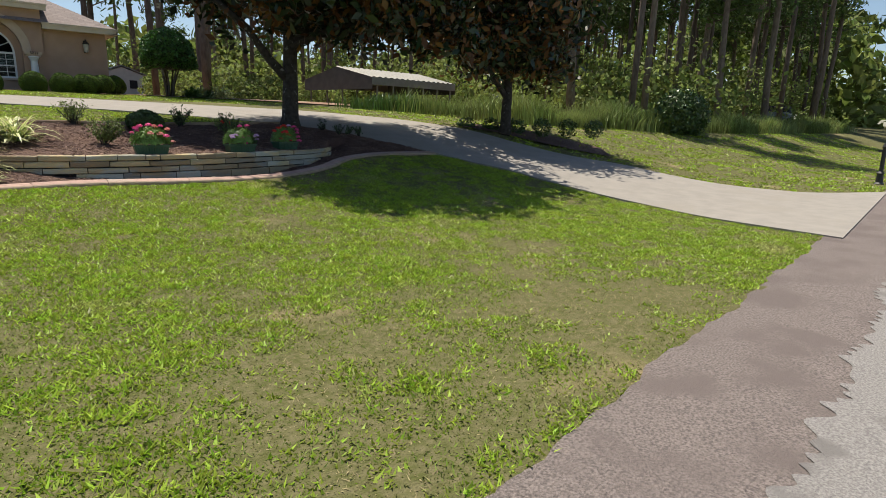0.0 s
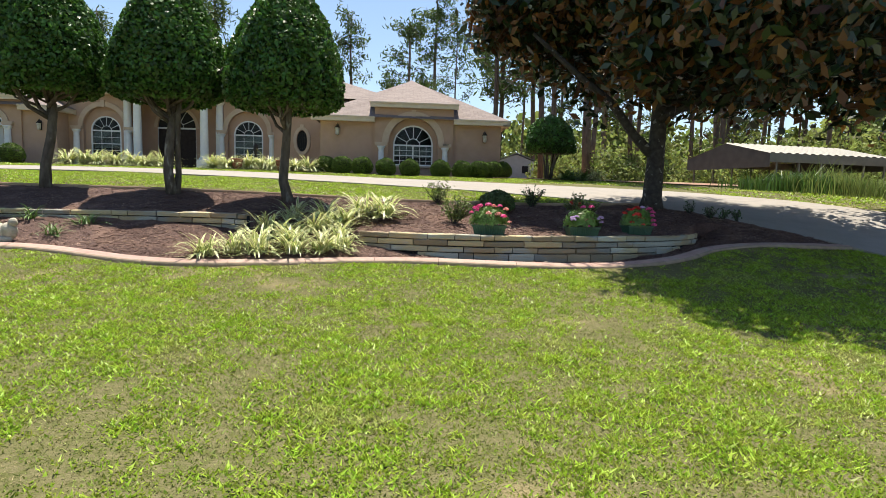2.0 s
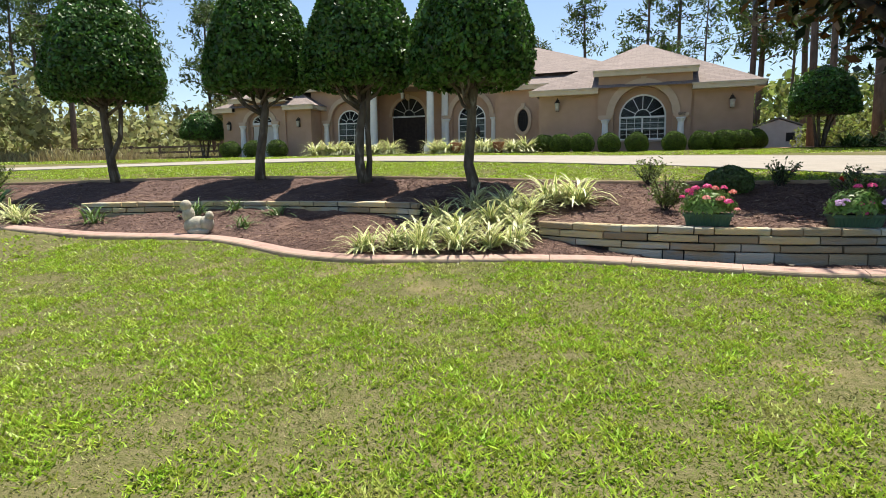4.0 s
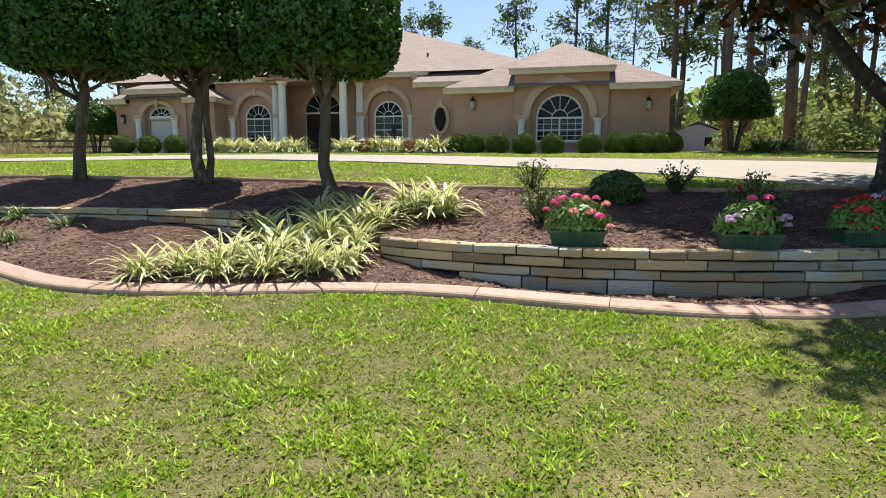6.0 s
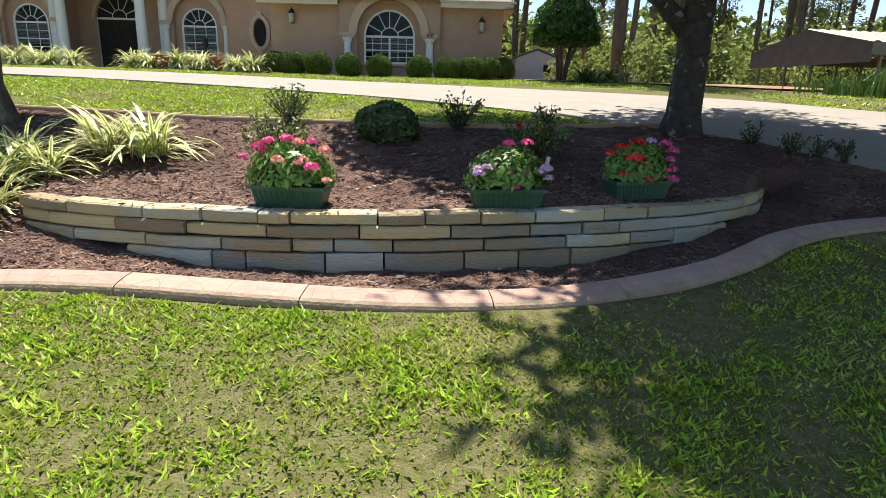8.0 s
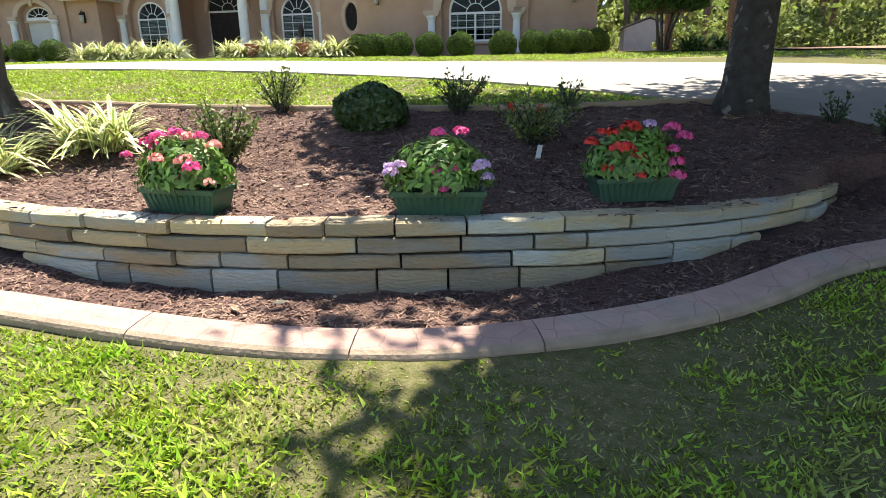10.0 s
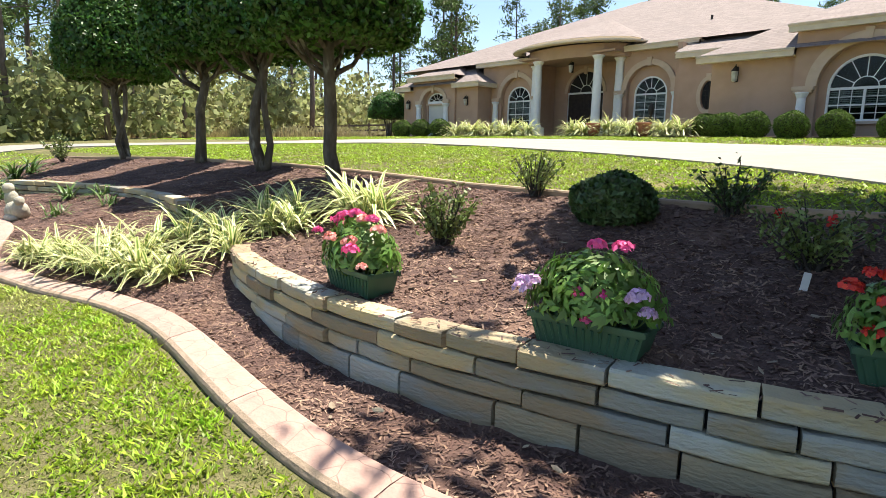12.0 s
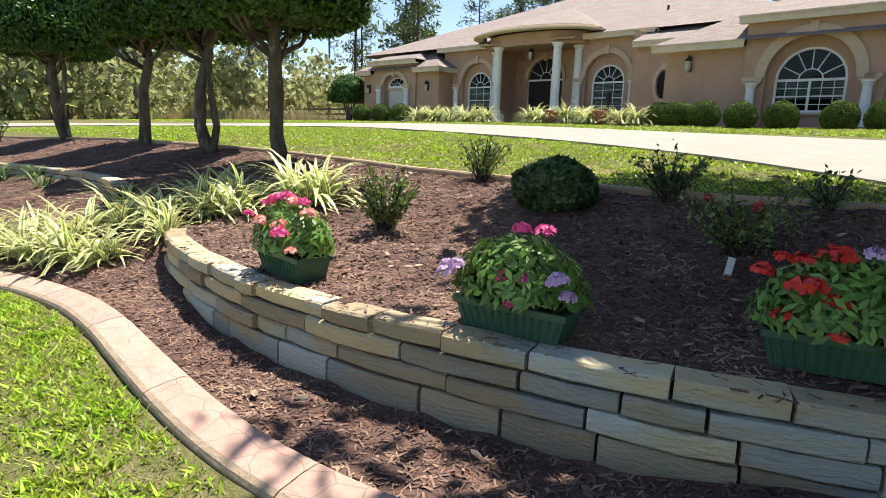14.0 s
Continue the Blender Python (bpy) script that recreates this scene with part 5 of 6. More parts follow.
def shrub(name, x, y, height, spread, n_stem, n_leaf, leaf, mat, label, seed, category="shrub", flowers=None, z=None):
    """An open shrub: thin stems from the base, small leaves along them."""
    g = np.random.default_rng(seed)
    z = float(bed_z(np.array(x), np.array(y))) if z is None else z
    ob = tagged(empty(name, x, y, z), label, category)
    tips = []
    for k in range(n_stem):
        bm = bmesh.new()
        a, r = g.uniform(0, 2 * math.pi), spread * g.uniform(0.2, 1.0)
        h = height * g.uniform(0.6, 1.05) * (1 - 0.25 * r / spread)
        p = [(g.normal(0, 0.02), g.normal(0, 0.02), -0.02), (math.cos(a) * r * 0.45, math.sin(a) * r * 0.45, h * 0.45), (math.cos(a) * r, math.sin(a) * r, h)]
        tube(bm, p, [0.008, 0.006, 0.003], 4)
        part("stem", bm, M_BIGBARK, ob)
        for f in g.uniform(0.3, 1.04, 12):
            b = np.array(p[0]) * (1 - f) ** 2 + 2 * np.array(p[1]) * f * (1 - f) + np.array(p[2]) * f * f
            tips.append(b)
    tips = np.array(tips)
    p = tips[g.integers(0, len(tips), n_leaf)] + g.normal(0, 0.022, (n_leaf, 3))
    part_mesh("foliage", leaf_cloud("foliage", p, leaf, mat, None, 1, 0.5, seed), ob)
    if flowers:
        fm, cnt, size = flowers
        for k in range(cnt):
            b = tips[g.integers(0, len(tips))] + np.array([0, -0.03, 0.02])
            c = b + g.normal(0, size * 0.45, (30, 3))
            part_mesh("blossom", leaf_cloud("blossom", c, size * 0.5, fm, None, 1, 0.8, seed + k), ob)
    return ob


shrub("small_shrub", 2.02, 11.25, 0.56, 0.33, 28, 1300, 0.022, M_SHRUB, "upright small-leaved evergreen shrub in mulch", 201)
shrub("small_shrub", 1.82, 12.64, 0.46, 0.3, 24, 900, 0.02, M_SHRUB, "thin pale-green shrub by the lawn edging", 202)
shrub("small_shrub", 3.62, 12.58, 0.4, 0.28, 22, 700, 0.022, M_DARKBUSH, "open shrub with an orange blossom by the edging", 203, flowers=(M_CORAL, 1, 0.03))
shrub("flowering_shrub", 4.35, 11.75, 0.42, 0.36, 30, 1500, 0.018, M_SHRUB, "feathery green shrub with red blossoms and a plant tag", 204, flowers=(M_RED, 2, 0.035))
shrub("small_shrub", 4.6, 12.75, 0.26, 0.26, 14, 260, 0.022, M_DARKBUSH, "sparse low shrub in shaded mulch", 205)
for i, (x, y) in enumerate([(6.6, 12.25), (6.85, 11.98), (7.05, 11.9), (7.27, 11.8)]):
    shrub("small_shrub", x, y, 0.24, 0.14, 10, 160, 0.02, M_DARKBUSH, "tiny dark shrub by the driveway edge", 206 + i)
shrub("small_shrub", -10.9, 11.5, 0.7, 0.5, 24, 900, 0.03, M_SHRUB, "loose green shrub at the end of the bed", 215)


def ball_bush(name, x, y, z, r, label, seed, mat, leaf, n, squash=0.9, group=""):
    g = np.random.default_rng(seed)
    ob = tagged(empty(name, x, y, z), label, "bush", group)
    d = g.normal(size=(n, 3))
    d /= np.linalg.norm(d, axis=1)[:, None]
    lump = 1 + 0.05 * np.sin(5 * d[:, 0] + 3 * d[:, 2] + seed) + 0.04 * np.sin(9 * d[:, 1])
    p = d * r * (lump * (1 - 0.2 * g.uniform(0, 1, n) ** 2))[:, None] * np.array([1, 1, squash])
    p[:, 2] += r * squash * 0.92
    k = p[:, 2] > 0
    part_mesh("foliage", leaf_cloud("foliage", p[k], leaf, mat, d[k], 0.8, 0.55, seed), ob)
    # dark ellipsoid added so that gaps between the leaves look shaded
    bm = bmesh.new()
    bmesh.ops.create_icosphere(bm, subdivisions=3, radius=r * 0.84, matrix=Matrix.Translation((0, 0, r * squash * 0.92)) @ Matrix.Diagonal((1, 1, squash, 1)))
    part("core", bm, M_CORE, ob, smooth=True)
    return ob


ball_bush("round_bush", 2.9, 12.2, float(bed_z(np.array(2.9), np.array(12.1))) - 0.03, 0.31, "dark dense rounded evergreen bush in mulch", 231, M_DARKBUSH, 0.034, 6000, 0.66)


def planter(x, y, rz, blooms, label, seed, z=None):
    """A ribbed plastic trough full of leafy plants with flower heads."""
    g = np.random.default_rng(seed)
    z = float(bed_z(np.array(x), np.array(y))) - 0.005 if z is None else z
    ob = tagged(empty("flower_planter", x, y, z, rz), label, "planter", "flower planters")
    L, W, H = 0.25, 0.1, 0.14
    bm = bmesh.new()
    low = [bm.verts.new((sx * L * 0.86, sy * W * 0.8, 0)) for sx, sy in ((-1, -1), (1, -1), (1, 1), (-1, 1))]
    top = [bm.verts.new((sx * L, sy * W, H)) for sx, sy in ((-1, -1), (1, -1), (1, 1), (-1, 1))]
    inn = [bm.verts.new((sx * (L - 0.012), sy * (W - 0.012), H)) for sx, sy in ((-1, -1), (1, -1), (1, 1), (-1, 1))]
    bot = [bm.verts.new((sx * L * 0.86, sy * W * 0.8, H - 0.04)) for sx, sy in ((-1, -1), (1, -1), (1, 1), (-1, 1))]
    bm.faces.new(list(reversed(low)))
    for k in range(4):
        j = (k + 1) % 4
        bm.faces.new((low[k], low[j], top[j], top[k]))
        bm.faces.new((top[k], top[j], inn[j], inn[k]))
        bm.faces.new((inn[k], inn[j], bot[j], bot[k]))
    bm.faces.new(bot)
    for k in range(13):
        f = -0.9 + 1.8 * k / 12
        for sy in (-1, 1):
            tube(bm, [(f * L * 0.86, sy * W * 0.8, 0.01), (f * L, sy * W * 0.985, H - 0.03)], [0.007, 0.007], 5)
    trough = part("trough", bm, M_PLANTER, ob, "dark green ribbed plastic trough")
    bm = bmesh.new()
    for y0, y1, x0, x1 in ((-W - 0.01, -W + 0.012, -L - 0.01, L + 0.01), (W - 0.012, W + 0.01, -L - 0.01, L + 0.01)):
        box(bm, x0, x1, y0, y1, H - 0.02, H + 0.006, 0.003)
    for x0, x1 in ((-L - 0.01, -L + 0.012), (L - 0.012, L + 0.01)):
        box(bm, x0, x1, -W + 0.0125, W - 0.0125, H - 0.02, H + 0.006, 0.003)
    part("rim", bm, M_PLANTER, trough)
    n = 2000
    d = g.normal(size=(n, 3))
    d /= np.linalg.norm(d, axis=1)[:, None]
    d[:, 2] = np.abs(d[:, 2]) * 1.1 - 0.25
    p = d * np.array([0.32, 0.2, 0.25]) * g.uniform(0.55, 1.0, (n, 1)) + np.array([0, 0, H + 0.08])
    part_mesh("foliage", leaf_cloud("foliage", p, 0.03, M_FLOWLEAF, d + np.array([0, 0, 0.5]), 0.7, 0.38, seed), ob)
    for k in range(24):
        bm = bmesh.new()
        e = p[g.integers(0, n)]
        tube(bm, [(e[0] * 0.4, e[1] * 0.4, H - 0.05), (e[0] * 0.8, e[1] * 0.8, e[2] * 0.7), tuple(e)], [0.005, 0.004, 0.003], 4)
        part("stem", bm, M_STRAPG, ob)
    for k, (mat, bx, by, bz, r) in enumerate(blooms):
        m = 46
        q = g.normal(size=(m, 3))
        q /= np.linalg.norm(q, axis=1)[:, None]
        q[:, 2] = np.abs(q[:, 2]) * 0.75
        part_mesh("flower_head", leaf_cloud("flower_head", q * r + np.array([bx, by, bz + H]), r * 0.36, mat, q, 0.35, 0.85, seed + k), ob)
    return ob


pg = np.random.default_rng(77)


def heads(spec):
    return [(m, x, -0.1 - 0.1 * pg.uniform() if z < 0.2 else -0.04 * pg.uniform(), z, r) for m, x, z, r in spec]


planter(2.44, 10.16, -6, heads([(M_PINK, -0.21, 0.25, 0.04), (M_PINK, -0.14, 0.28, 0.045), (M_PINK, -0.17, 0.22, 0.04), (M_PINK, -0.27, 0.19, 0.03), (M_PINK, -0.02, 0.3, 0.045), (M_CORAL, 0.06, 0.28, 0.04), (M_CORAL, -0.02, 0.18, 0.04), (M_CORAL, 0.02, 0.08, 0.035),
        (M_CORAL, 0.12, 0.17, 0.045), (M_PINK, 0.2, 0.14, 0.045), (M_CORAL, 0.24, 0.24, 0.04), (M_CORAL, 0.29, 0.06, 0.03), (M_CORAL, -0.13, 0.2, 0.035), (M_PINK, 0.15, 0.29, 0.035)]),
        "green plastic trough of pink and coral flowers on the mulch", 301)
planter(3.9, 10.29, 8, heads([(M_LILAC, -0.24, 0.12, 0.04), (M_LILAC, -0.19, 0.16, 0.035), (M_LILAC, -0.25, 0.15, 0.03), (M_PINK, 0.0, 0.3, 0.04), (M_PINK, 0.12, 0.31, 0.04), (M_PINK, -0.02, 0.12, 0.035), (M_PINK, 0.08, 0.13, 0.03), (M_PINK, 0.03, 0.02, 0.03),
        (M_LILAC, 0.23, 0.15, 0.04), (M_LILAC, 0.26, 0.08, 0.035), (M_LILAC, 0.2, 0.13, 0.03)]),
        "green plastic trough of pink and lilac flowers on the mulch", 302)
planter(4.97, 10.78, 18, heads([(M_RED, -0.22, 0.26, 0.03), (M_RED, -0.15, 0.25, 0.04), (M_RED, -0.05, 0.28, 0.055), (M_RED, -0.27, 0.2, 0.04), (M_RED, -0.14, 0.17, 0.065), (M_RED, -0.04, 0.13, 0.045), (M_RED, -0.2, 0.06, 0.035), (M_RED, -0.04, 0.03, 0.03),
        (M_RED, 0.03, 0.12, 0.03), (M_PINK, 0.2, 0.27, 0.045), (M_PINK, 0.29, 0.22, 0.045), (M_PINK, 0.14, 0.17, 0.035), (M_PINK, 0.19, 0.09, 0.045), (M_PINK, 0.19, 0.02, 0.045), (M_LILAC, 0.06, 0.3, 0.035)]),
        "green plastic trough of red and magenta flowers on the mulch", 303)

# plant tag
bm = bmesh.new()
box(bm, -0.018, 0.018, -0.0015, 0.0015, 0.0, 0.12, 0.001)
tag = link_mesh("plant_tag", bm, M_TAG)
tag.matrix_basis = pose(4.38, 11.48, float(bed_z(np.array(4.38), np.array(11.48))) - 0.02, 6, 8, 10)
tagged(tag, "small white plant label stuck in the mulch", "plant tag")


# garden statue: a small seated animal pair as one plain mesh
bm = bmesh.new()
for cx, cy, cz, sx, sy, sz, r in ((0, 0, 0.12, 0.2, 0.13, 0.13, 1), (-0.13, 0, 0.27, 0.09, 0.08, 0.12, 1), (-0.15, -0.02, 0.4, 0.075, 0.07, 0.075, 1), (0.14, -0.03, 0.14, 0.1, 0.1, 0.12, 1), (0.2, -0.04, 0.26, 0.06, 0.06, 0.06, 1), (0.05, -0.1, 0.04, 0.16, 0.06, 0.05, 1)):
    bmesh.ops.create_icosphere(bm, subdivisions=3, radius=r, matrix=Matrix.Translation((cx, cy, cz)) @ Matrix.Diagonal((sx, sy, sz, 1)))
for v in bm.verts:
    v.co += Vector((1, 0.6, 0.8)) * 0.012 * noise.noise(v.co * 14)
statue = link_mesh("garden_statue", bm, M_STATUE, True)
statue.matrix_basis = pose(-4.1, 9.52, float(bed_z(np.array(-4.1), np.array(9.52))) - 0.02, 0, 0, 12)
tagged(statue, "weathered pale stone garden figure sitting in mulch", "statue")


# ---- planting along the house ----
for i, x in enumerate((-1.95, -1.22, -0.41, 0.53, 1.5, 2.75, 3.62, 4.36, 4.95, 5.42)):
    y = 25.2 + (0.9, 0.25, 0, 0, 0, 0, 0.1, 0.35, 0.7, 1.05)[i]
    ball_bush("clipped_bush", x, y, float(land(x, y)) - 0.06, 0.41 if 2 < i < 7 else 0.42, "clipped round green bush in a row before the house", 240 + i, M_HEDGE, 0.024, 6500, 0.95, "clipped bushes")
for i, x in enumerate((-18.6, -17.15, -15.75)):
    ball_bush("clipped_bush", x, 28.5, float(land(x, 28.5)), 0.53, "clipped round green bush in a row before the house", 255 + i, M_HEDGE, 0.03, 4500, 0.9, "clipped bushes")
for i, x in enumerate((-11.9, -11.3, -10.7, -10.1, -9.5, -8.9, -8.3, -6.4, -5.75, -4.95, -4.4, -4.05, -3.1, -2.6)):
    y = 25.7 + 0.2 * math.sin(i * 2.1)
    strap_clump("flax_lily", x, y, M_STRAP, "cream-striped flax lily clump along the house front", 260 + i, 190, 0.95, 0.05, "house front lilies", float(land(x, y)) + 0.02)
for i, (x, y) in enumerate(((-5.35, 25.45), (-3.6, 25.4))):
    bm = bmesh.new()
    lathe(bm, [(0.14, 0), (0.2, 0.2), (0.23, 0.36), (0.25, 0.38), (0.25, 0.42), (0.21, 0.42), (0.2, 0.36)], 0, 0, 0, 18)
    pot = link_mesh("flower_pot", bm, M_TERRA, True)
    pot.matrix_basis = pose(x, y, float(land(x, y)) + 0.02)
    tagged(pot, "terracotta flower pot among lilies before the house", "flower pot", "pots")
bm = bmesh.new()
lathe(bm, [(0.12, 0), (0.1, 0.5), (0.05, 0.9), (0.12, 1.05), (0.1, 1.25), (0.02, 1.38)], 0, 0, 0, 12)
fig = link_mesh("garden_figure", bm, M_LAMP, True)
fig.matrix_basis = pose(-5.75, 30.2, float(land(-5.75, 30.2)))
tagged(fig, "thin dark garden ornament before a window", "ornament")


def umbrella_tree(x, y, r, label, seed, crown_z):
    z = float(land(x, y)) - 0.03
    g = np.random.default_rng(seed)
    limbs, stems = [], []
    for k in range(7):
        a = 2 * math.pi * k / 7 + g.uniform(-0.3, 0.3)
        q = g.uniform(0.25, 0.5)
        st = [(0.1 * math.cos(a), 0.1 * math.sin(a), 0), (0.16 * math.cos(a), 0.16 * math.sin(a), 0.5), (q * math.cos(a), q * math.sin(a), 1.35)]
        (stems if k < 3 else limbs).append((st, [0.05, 0.04, 0.03]))
    tree = trunk_tree("ball_tree", x, y, z, stems, limbs, M_BARK, label, "topiary tree")
    h = crown_z - z
    prof = [(h - 0.62, r * 0.7), (h - 0.55, r * 0.97), (h - 0.15, r), (h + 0.4, r * 0.82), (h + 0.75, r * 0.5), (h + 0.95, 0.03)]
    p, out = crown_points(prof, 6000, g, 0.16)
    part_mesh("crown", leaf_cloud("crown", p, 0.06, M_TOPIARY, out, 0.75, 0.6, seed), tree)
    # filler added under the dome's leaves, its dark colour standing for shade
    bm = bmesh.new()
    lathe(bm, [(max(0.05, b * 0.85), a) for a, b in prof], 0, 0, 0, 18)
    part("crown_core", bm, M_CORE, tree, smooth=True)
    return tree


umbrella_tree(7.22, 25.4, 1.02, "clipped dome-crowned tree on several thin stems", 281, 3.75)
umbrella_tree(-21.5, 30.0, 1.2, "clipped dome-crowned tree beyond the house", 282, 3.9)
for i, (x, y, m, l) in enumerate(((8.1, 25.0, M_STRAPG, 0.9), (7.8, 24.9, M_STRAPG, 0.8), (9.2, 25.2, M_STRAP, 0.85), (8.7, 25.3, M_STRAPG, 0.8))):
    strap_clump("lily_clump", x, y, m, "large strap-leaved clump below the clipped tree", 285 + i, 110, l, 0.05, "lilies by the drive", float(land(x, y)))

# ---- outbuildings and far things ----
shed = tagged(empty("shed", 8.35, 39, float(land(8.35, 39))), "small pale garden shed with a low gable roof", "shed")
bm = bmesh.new()
plate(bm, [(-1.1, 0), (1.1, 0), (1.1, 1.35), (0, 1.75), (-1.1, 1.35)], [], -1.2, 1.2)
part("shed_wall", bm, M_SHEDWALL, shed)
bm = bmesh.new()
for sx in (-1, 1):
    vs = [bm.verts.new(p) for p in ((sx * 1.25, -1.3, 1.34), (0, -1.3, 1.8), (0, 1.3, 1.8), (sx * 1.25, 1.3, 1.34))]
    f = bm.faces.new(vs)
ex = bmesh.ops.extrude_face_region(bm, geom=bm.faces[:])
bmesh.ops.translate(bm, verts=[v for v in ex["geom"] if isinstance(v, bmesh.types.BMVert)], vec=(0, 0, 0.06))
bmesh.ops.recalc_face_normals(bm, faces=bm.faces[:])
part("shed_roof", bm, M_STEEL, shed)
part("shed_window", boxed(0.35, 0.75, -1.23, -1.2, 0.6, 1.05), M_DARK, shed)

CPZ = float(land(16, 24))
carport = tagged(empty("carport", 14.95, 22.3, CPZ - 0.25, 8), "open metal carport with a ribbed gable roof", "carport")
CL, CW, CE, CR = 5.0, 4.9, 1.45, 1.98
bm = bmesh.new()
for y0, y1, z0, z1 in ((0, CW / 2, CE, CR), (CW / 2, CW, CR, CE)):
    n = 64
    prev = None
    for k in range(n + 1):
        xk = -0.3 + (CL + 0.6) * k / n
        up = 0.035 if k % 4 in (1, 2) else 0.0
        pair = (bm.verts.new((xk, y0, z0 + up)), bm.verts.new((xk, y1, z1 + up)))
        if prev:
            bm.faces.new((prev[0], pair[0], pair[1], prev[1]))
        prev = pair
for y in (0, CW):
    vs = [bm.verts.new(p) for p in ((-0.3, y, CE - 0.32), (CL + 0.3, y, CE - 0.32), (CL + 0.3, y, CE), (-0.3, y, CE))]
    bm.faces.new(vs)
part("carport_roof", bm, M_STEEL, carport)
for x in (-0.28, CL + 0.28):
    bm = bmesh.new()
    vs0 = [bm.verts.new(p) for p in ((x, 0, CE - 0.5), (x, CW, CE - 0.5), (x, CW, CE), (x, CW / 2, CR), (x, 0, CE))]
    bm.faces.new(vs0)
    part("gable_panel", bm, M_DARKSHEET, carport)
for k in range(6):
    for y in (0.05, CW - 0.05):
        x = 0.05 + (CL - 0.1) * k / 5
        part("post", boxed(x - 0.03, x + 0.03, y - 0.03, y + 0.03, -0.1, CE - 0.3), M_STEEL, carport)

mail = tagged(empty("mailbox_post", 19.73, 4.67, float(land(19.73, 4.67)) - 0.02, 20), "black ornamental mailbox post at the roadside", "mailbox")
bm = bmesh.new()
lathe(bm, [(0.13, 0), (0.13, 0.04), (0.09, 0.08), (0.08, 0.3), (0.1, 0.33), (0.055, 0.38), (0.05, 1.0), (0.07, 1.05), (0.03, 1.15)], 0, 0, 0, 12)
part("post", bm, M_BLACK, mail)
bm = bmesh.new()
box(bm, -0.04, 0.04, -0.5, 0.15, 0.92, 0.97, 0.01)
part("arm", bm, M_BLACK, mail)
bm = bmesh.new()
plate(bm, arch_loop(0, 0.09, 0.975, 1.09, 10), [], -0.55, -0.05)
part("letter_box", bm, M_BLACK, mail)

# fence beyond the left wing
fence = tagged(empty("rail_fence", 0, 0, 0), "dark wooden post-and-rail fence", "fence")
for k in range(9):
    x = -19 - 2.4 * k
    z = float(land(x, 34))
    part("post", boxed(x - 0.06, x + 0.06, 33.94, 34.06, z - 0.2, z + 1.15), M_FENCE, fence)
    if k < 8:
        for zz in (0.3, 0.65, 1.0):
            part("rail", boxed(x - 2.4, x, 33.9, 33.935, z + zz - 0.06, z + zz + 0.06), M_FENCE, fence)

# neighbouring house among the pines
neigh = tagged(empty("neighbour_house", 62, 42, float(land(62, 42)), -30), "low neighbouring house with a grey roof among pines", "house")
part("wall", boxed(-8, 8, -4, 4, -0.3, 2.1), M_STUCCO, neigh)
bm = bmesh.new()
vs = [bm.verts.new(p) for p in ((-8.6, -4.6, 2.1), (8.6, -4.6, 2.1), (8.6, 4.6, 2.1), (-8.6, 4.6, 2.1), (-4, 0, 4.3), (4, 0, 4.3))]
for f in ((0, 1, 5, 4), (1, 2, 5), (2, 3, 4, 5), (3, 0, 4)):
    bm.faces.new([vs[k] for k in f])
part("roof", bm, M_STEEL, neigh)


# parked car far down the road
car = tagged(empty("parked_car", 50, 18.5, float(land(50, 18.5)), 15), "pale parked car beyond the tall grass", "car")
bm = bmesh.new()
box(bm, -2.1, 2.1, -0.85, 0.85, 0.35, 0.95, 0.15)
part("body", bm, M_CARPAINT, car)
bm = bmesh.new()
vs = box(bm, -1.2, 1.0, -0.75, 0.75, 0.95, 1.42)
for v in vs:
    if v.co.z > 1.2:
        v.co.x *= 0.72
        v.co.y *= 0.88
part("cabin", bm, M_DARK, car)
for x in (-1.3, 1.3):
    for y in (-0.8, 0.8):
        bm = bmesh.new()
        bmesh.ops.create_cone(bm, cap_ends=True, segments=18, radius1=0.33, radius2=0.33, depth=0.2, matrix=Matrix.Translation((x, y, 0.33)) @ Matrix.Rotation(math.pi / 2, 4, "X"))
        part("wheel", bm, M_BLACK, car)


# ---- tall grasses ----
def tall_strip(name, line, width, n, height, mat, label, seed, w=0.03):
    g = np.random.default_rng(seed)
    p = np.array(line, float)
    d = np.concatenate([[0], np.cumsum(np.hypot(*np.diff(p, axis=0).T))])
    t = g.uniform(0, d[-1], n)
    x = np.interp(t, d, p[:, 0]) + g.normal(0, width, n)
    y = np.interp(t, d, p[:, 1]) + np.abs(g.normal(0, width, n))
    hh = height * (0.75 + 0.35 * np.sin(x * 1.3) * np.sin(y * 0.9 + 1))
    ob = new(name, blades(name, x, y, land(x, y) - 0.02, hh, w, mat, seed, 0.5, 1.0, 2))
    return tagged(ob, label, "tall grass", kind="stuff")


tall_strip("ornamental_grass", [(13.2, 20.2), (14.2, 19.4), (15.2, 18.0)], 0.6, 2400, 0.75, M_STRAPG, "dark clumped ornamental grass by the carport", 401, 0.04)
tall_strip("tall_grass", [(15.4, 18.2), (16.2, 15.8), (17, 14.0), (20, 13.2), (24, 12.2)], 0.9, 11000, 0.95, M_TALLGRASS, "tall light green grass bank beside the lawn", 402, 0.035)
tall_strip("tall_grass_far", [(24, 12.6), (29, 12.4), (36, 12.5), (48, 13)], 0.9, 6000, 0.9, M_TALLGRASS, "uneven grass bank below the pines", 403, 0.05)
tall_strip("straw_grass", [(-60, 22), (-45, 26), (-32, 31), (-24, 37)], 2.0, 12000, 1.0, M_STRAW, "pale dry grass before the scrub wood", 404, 0.06)
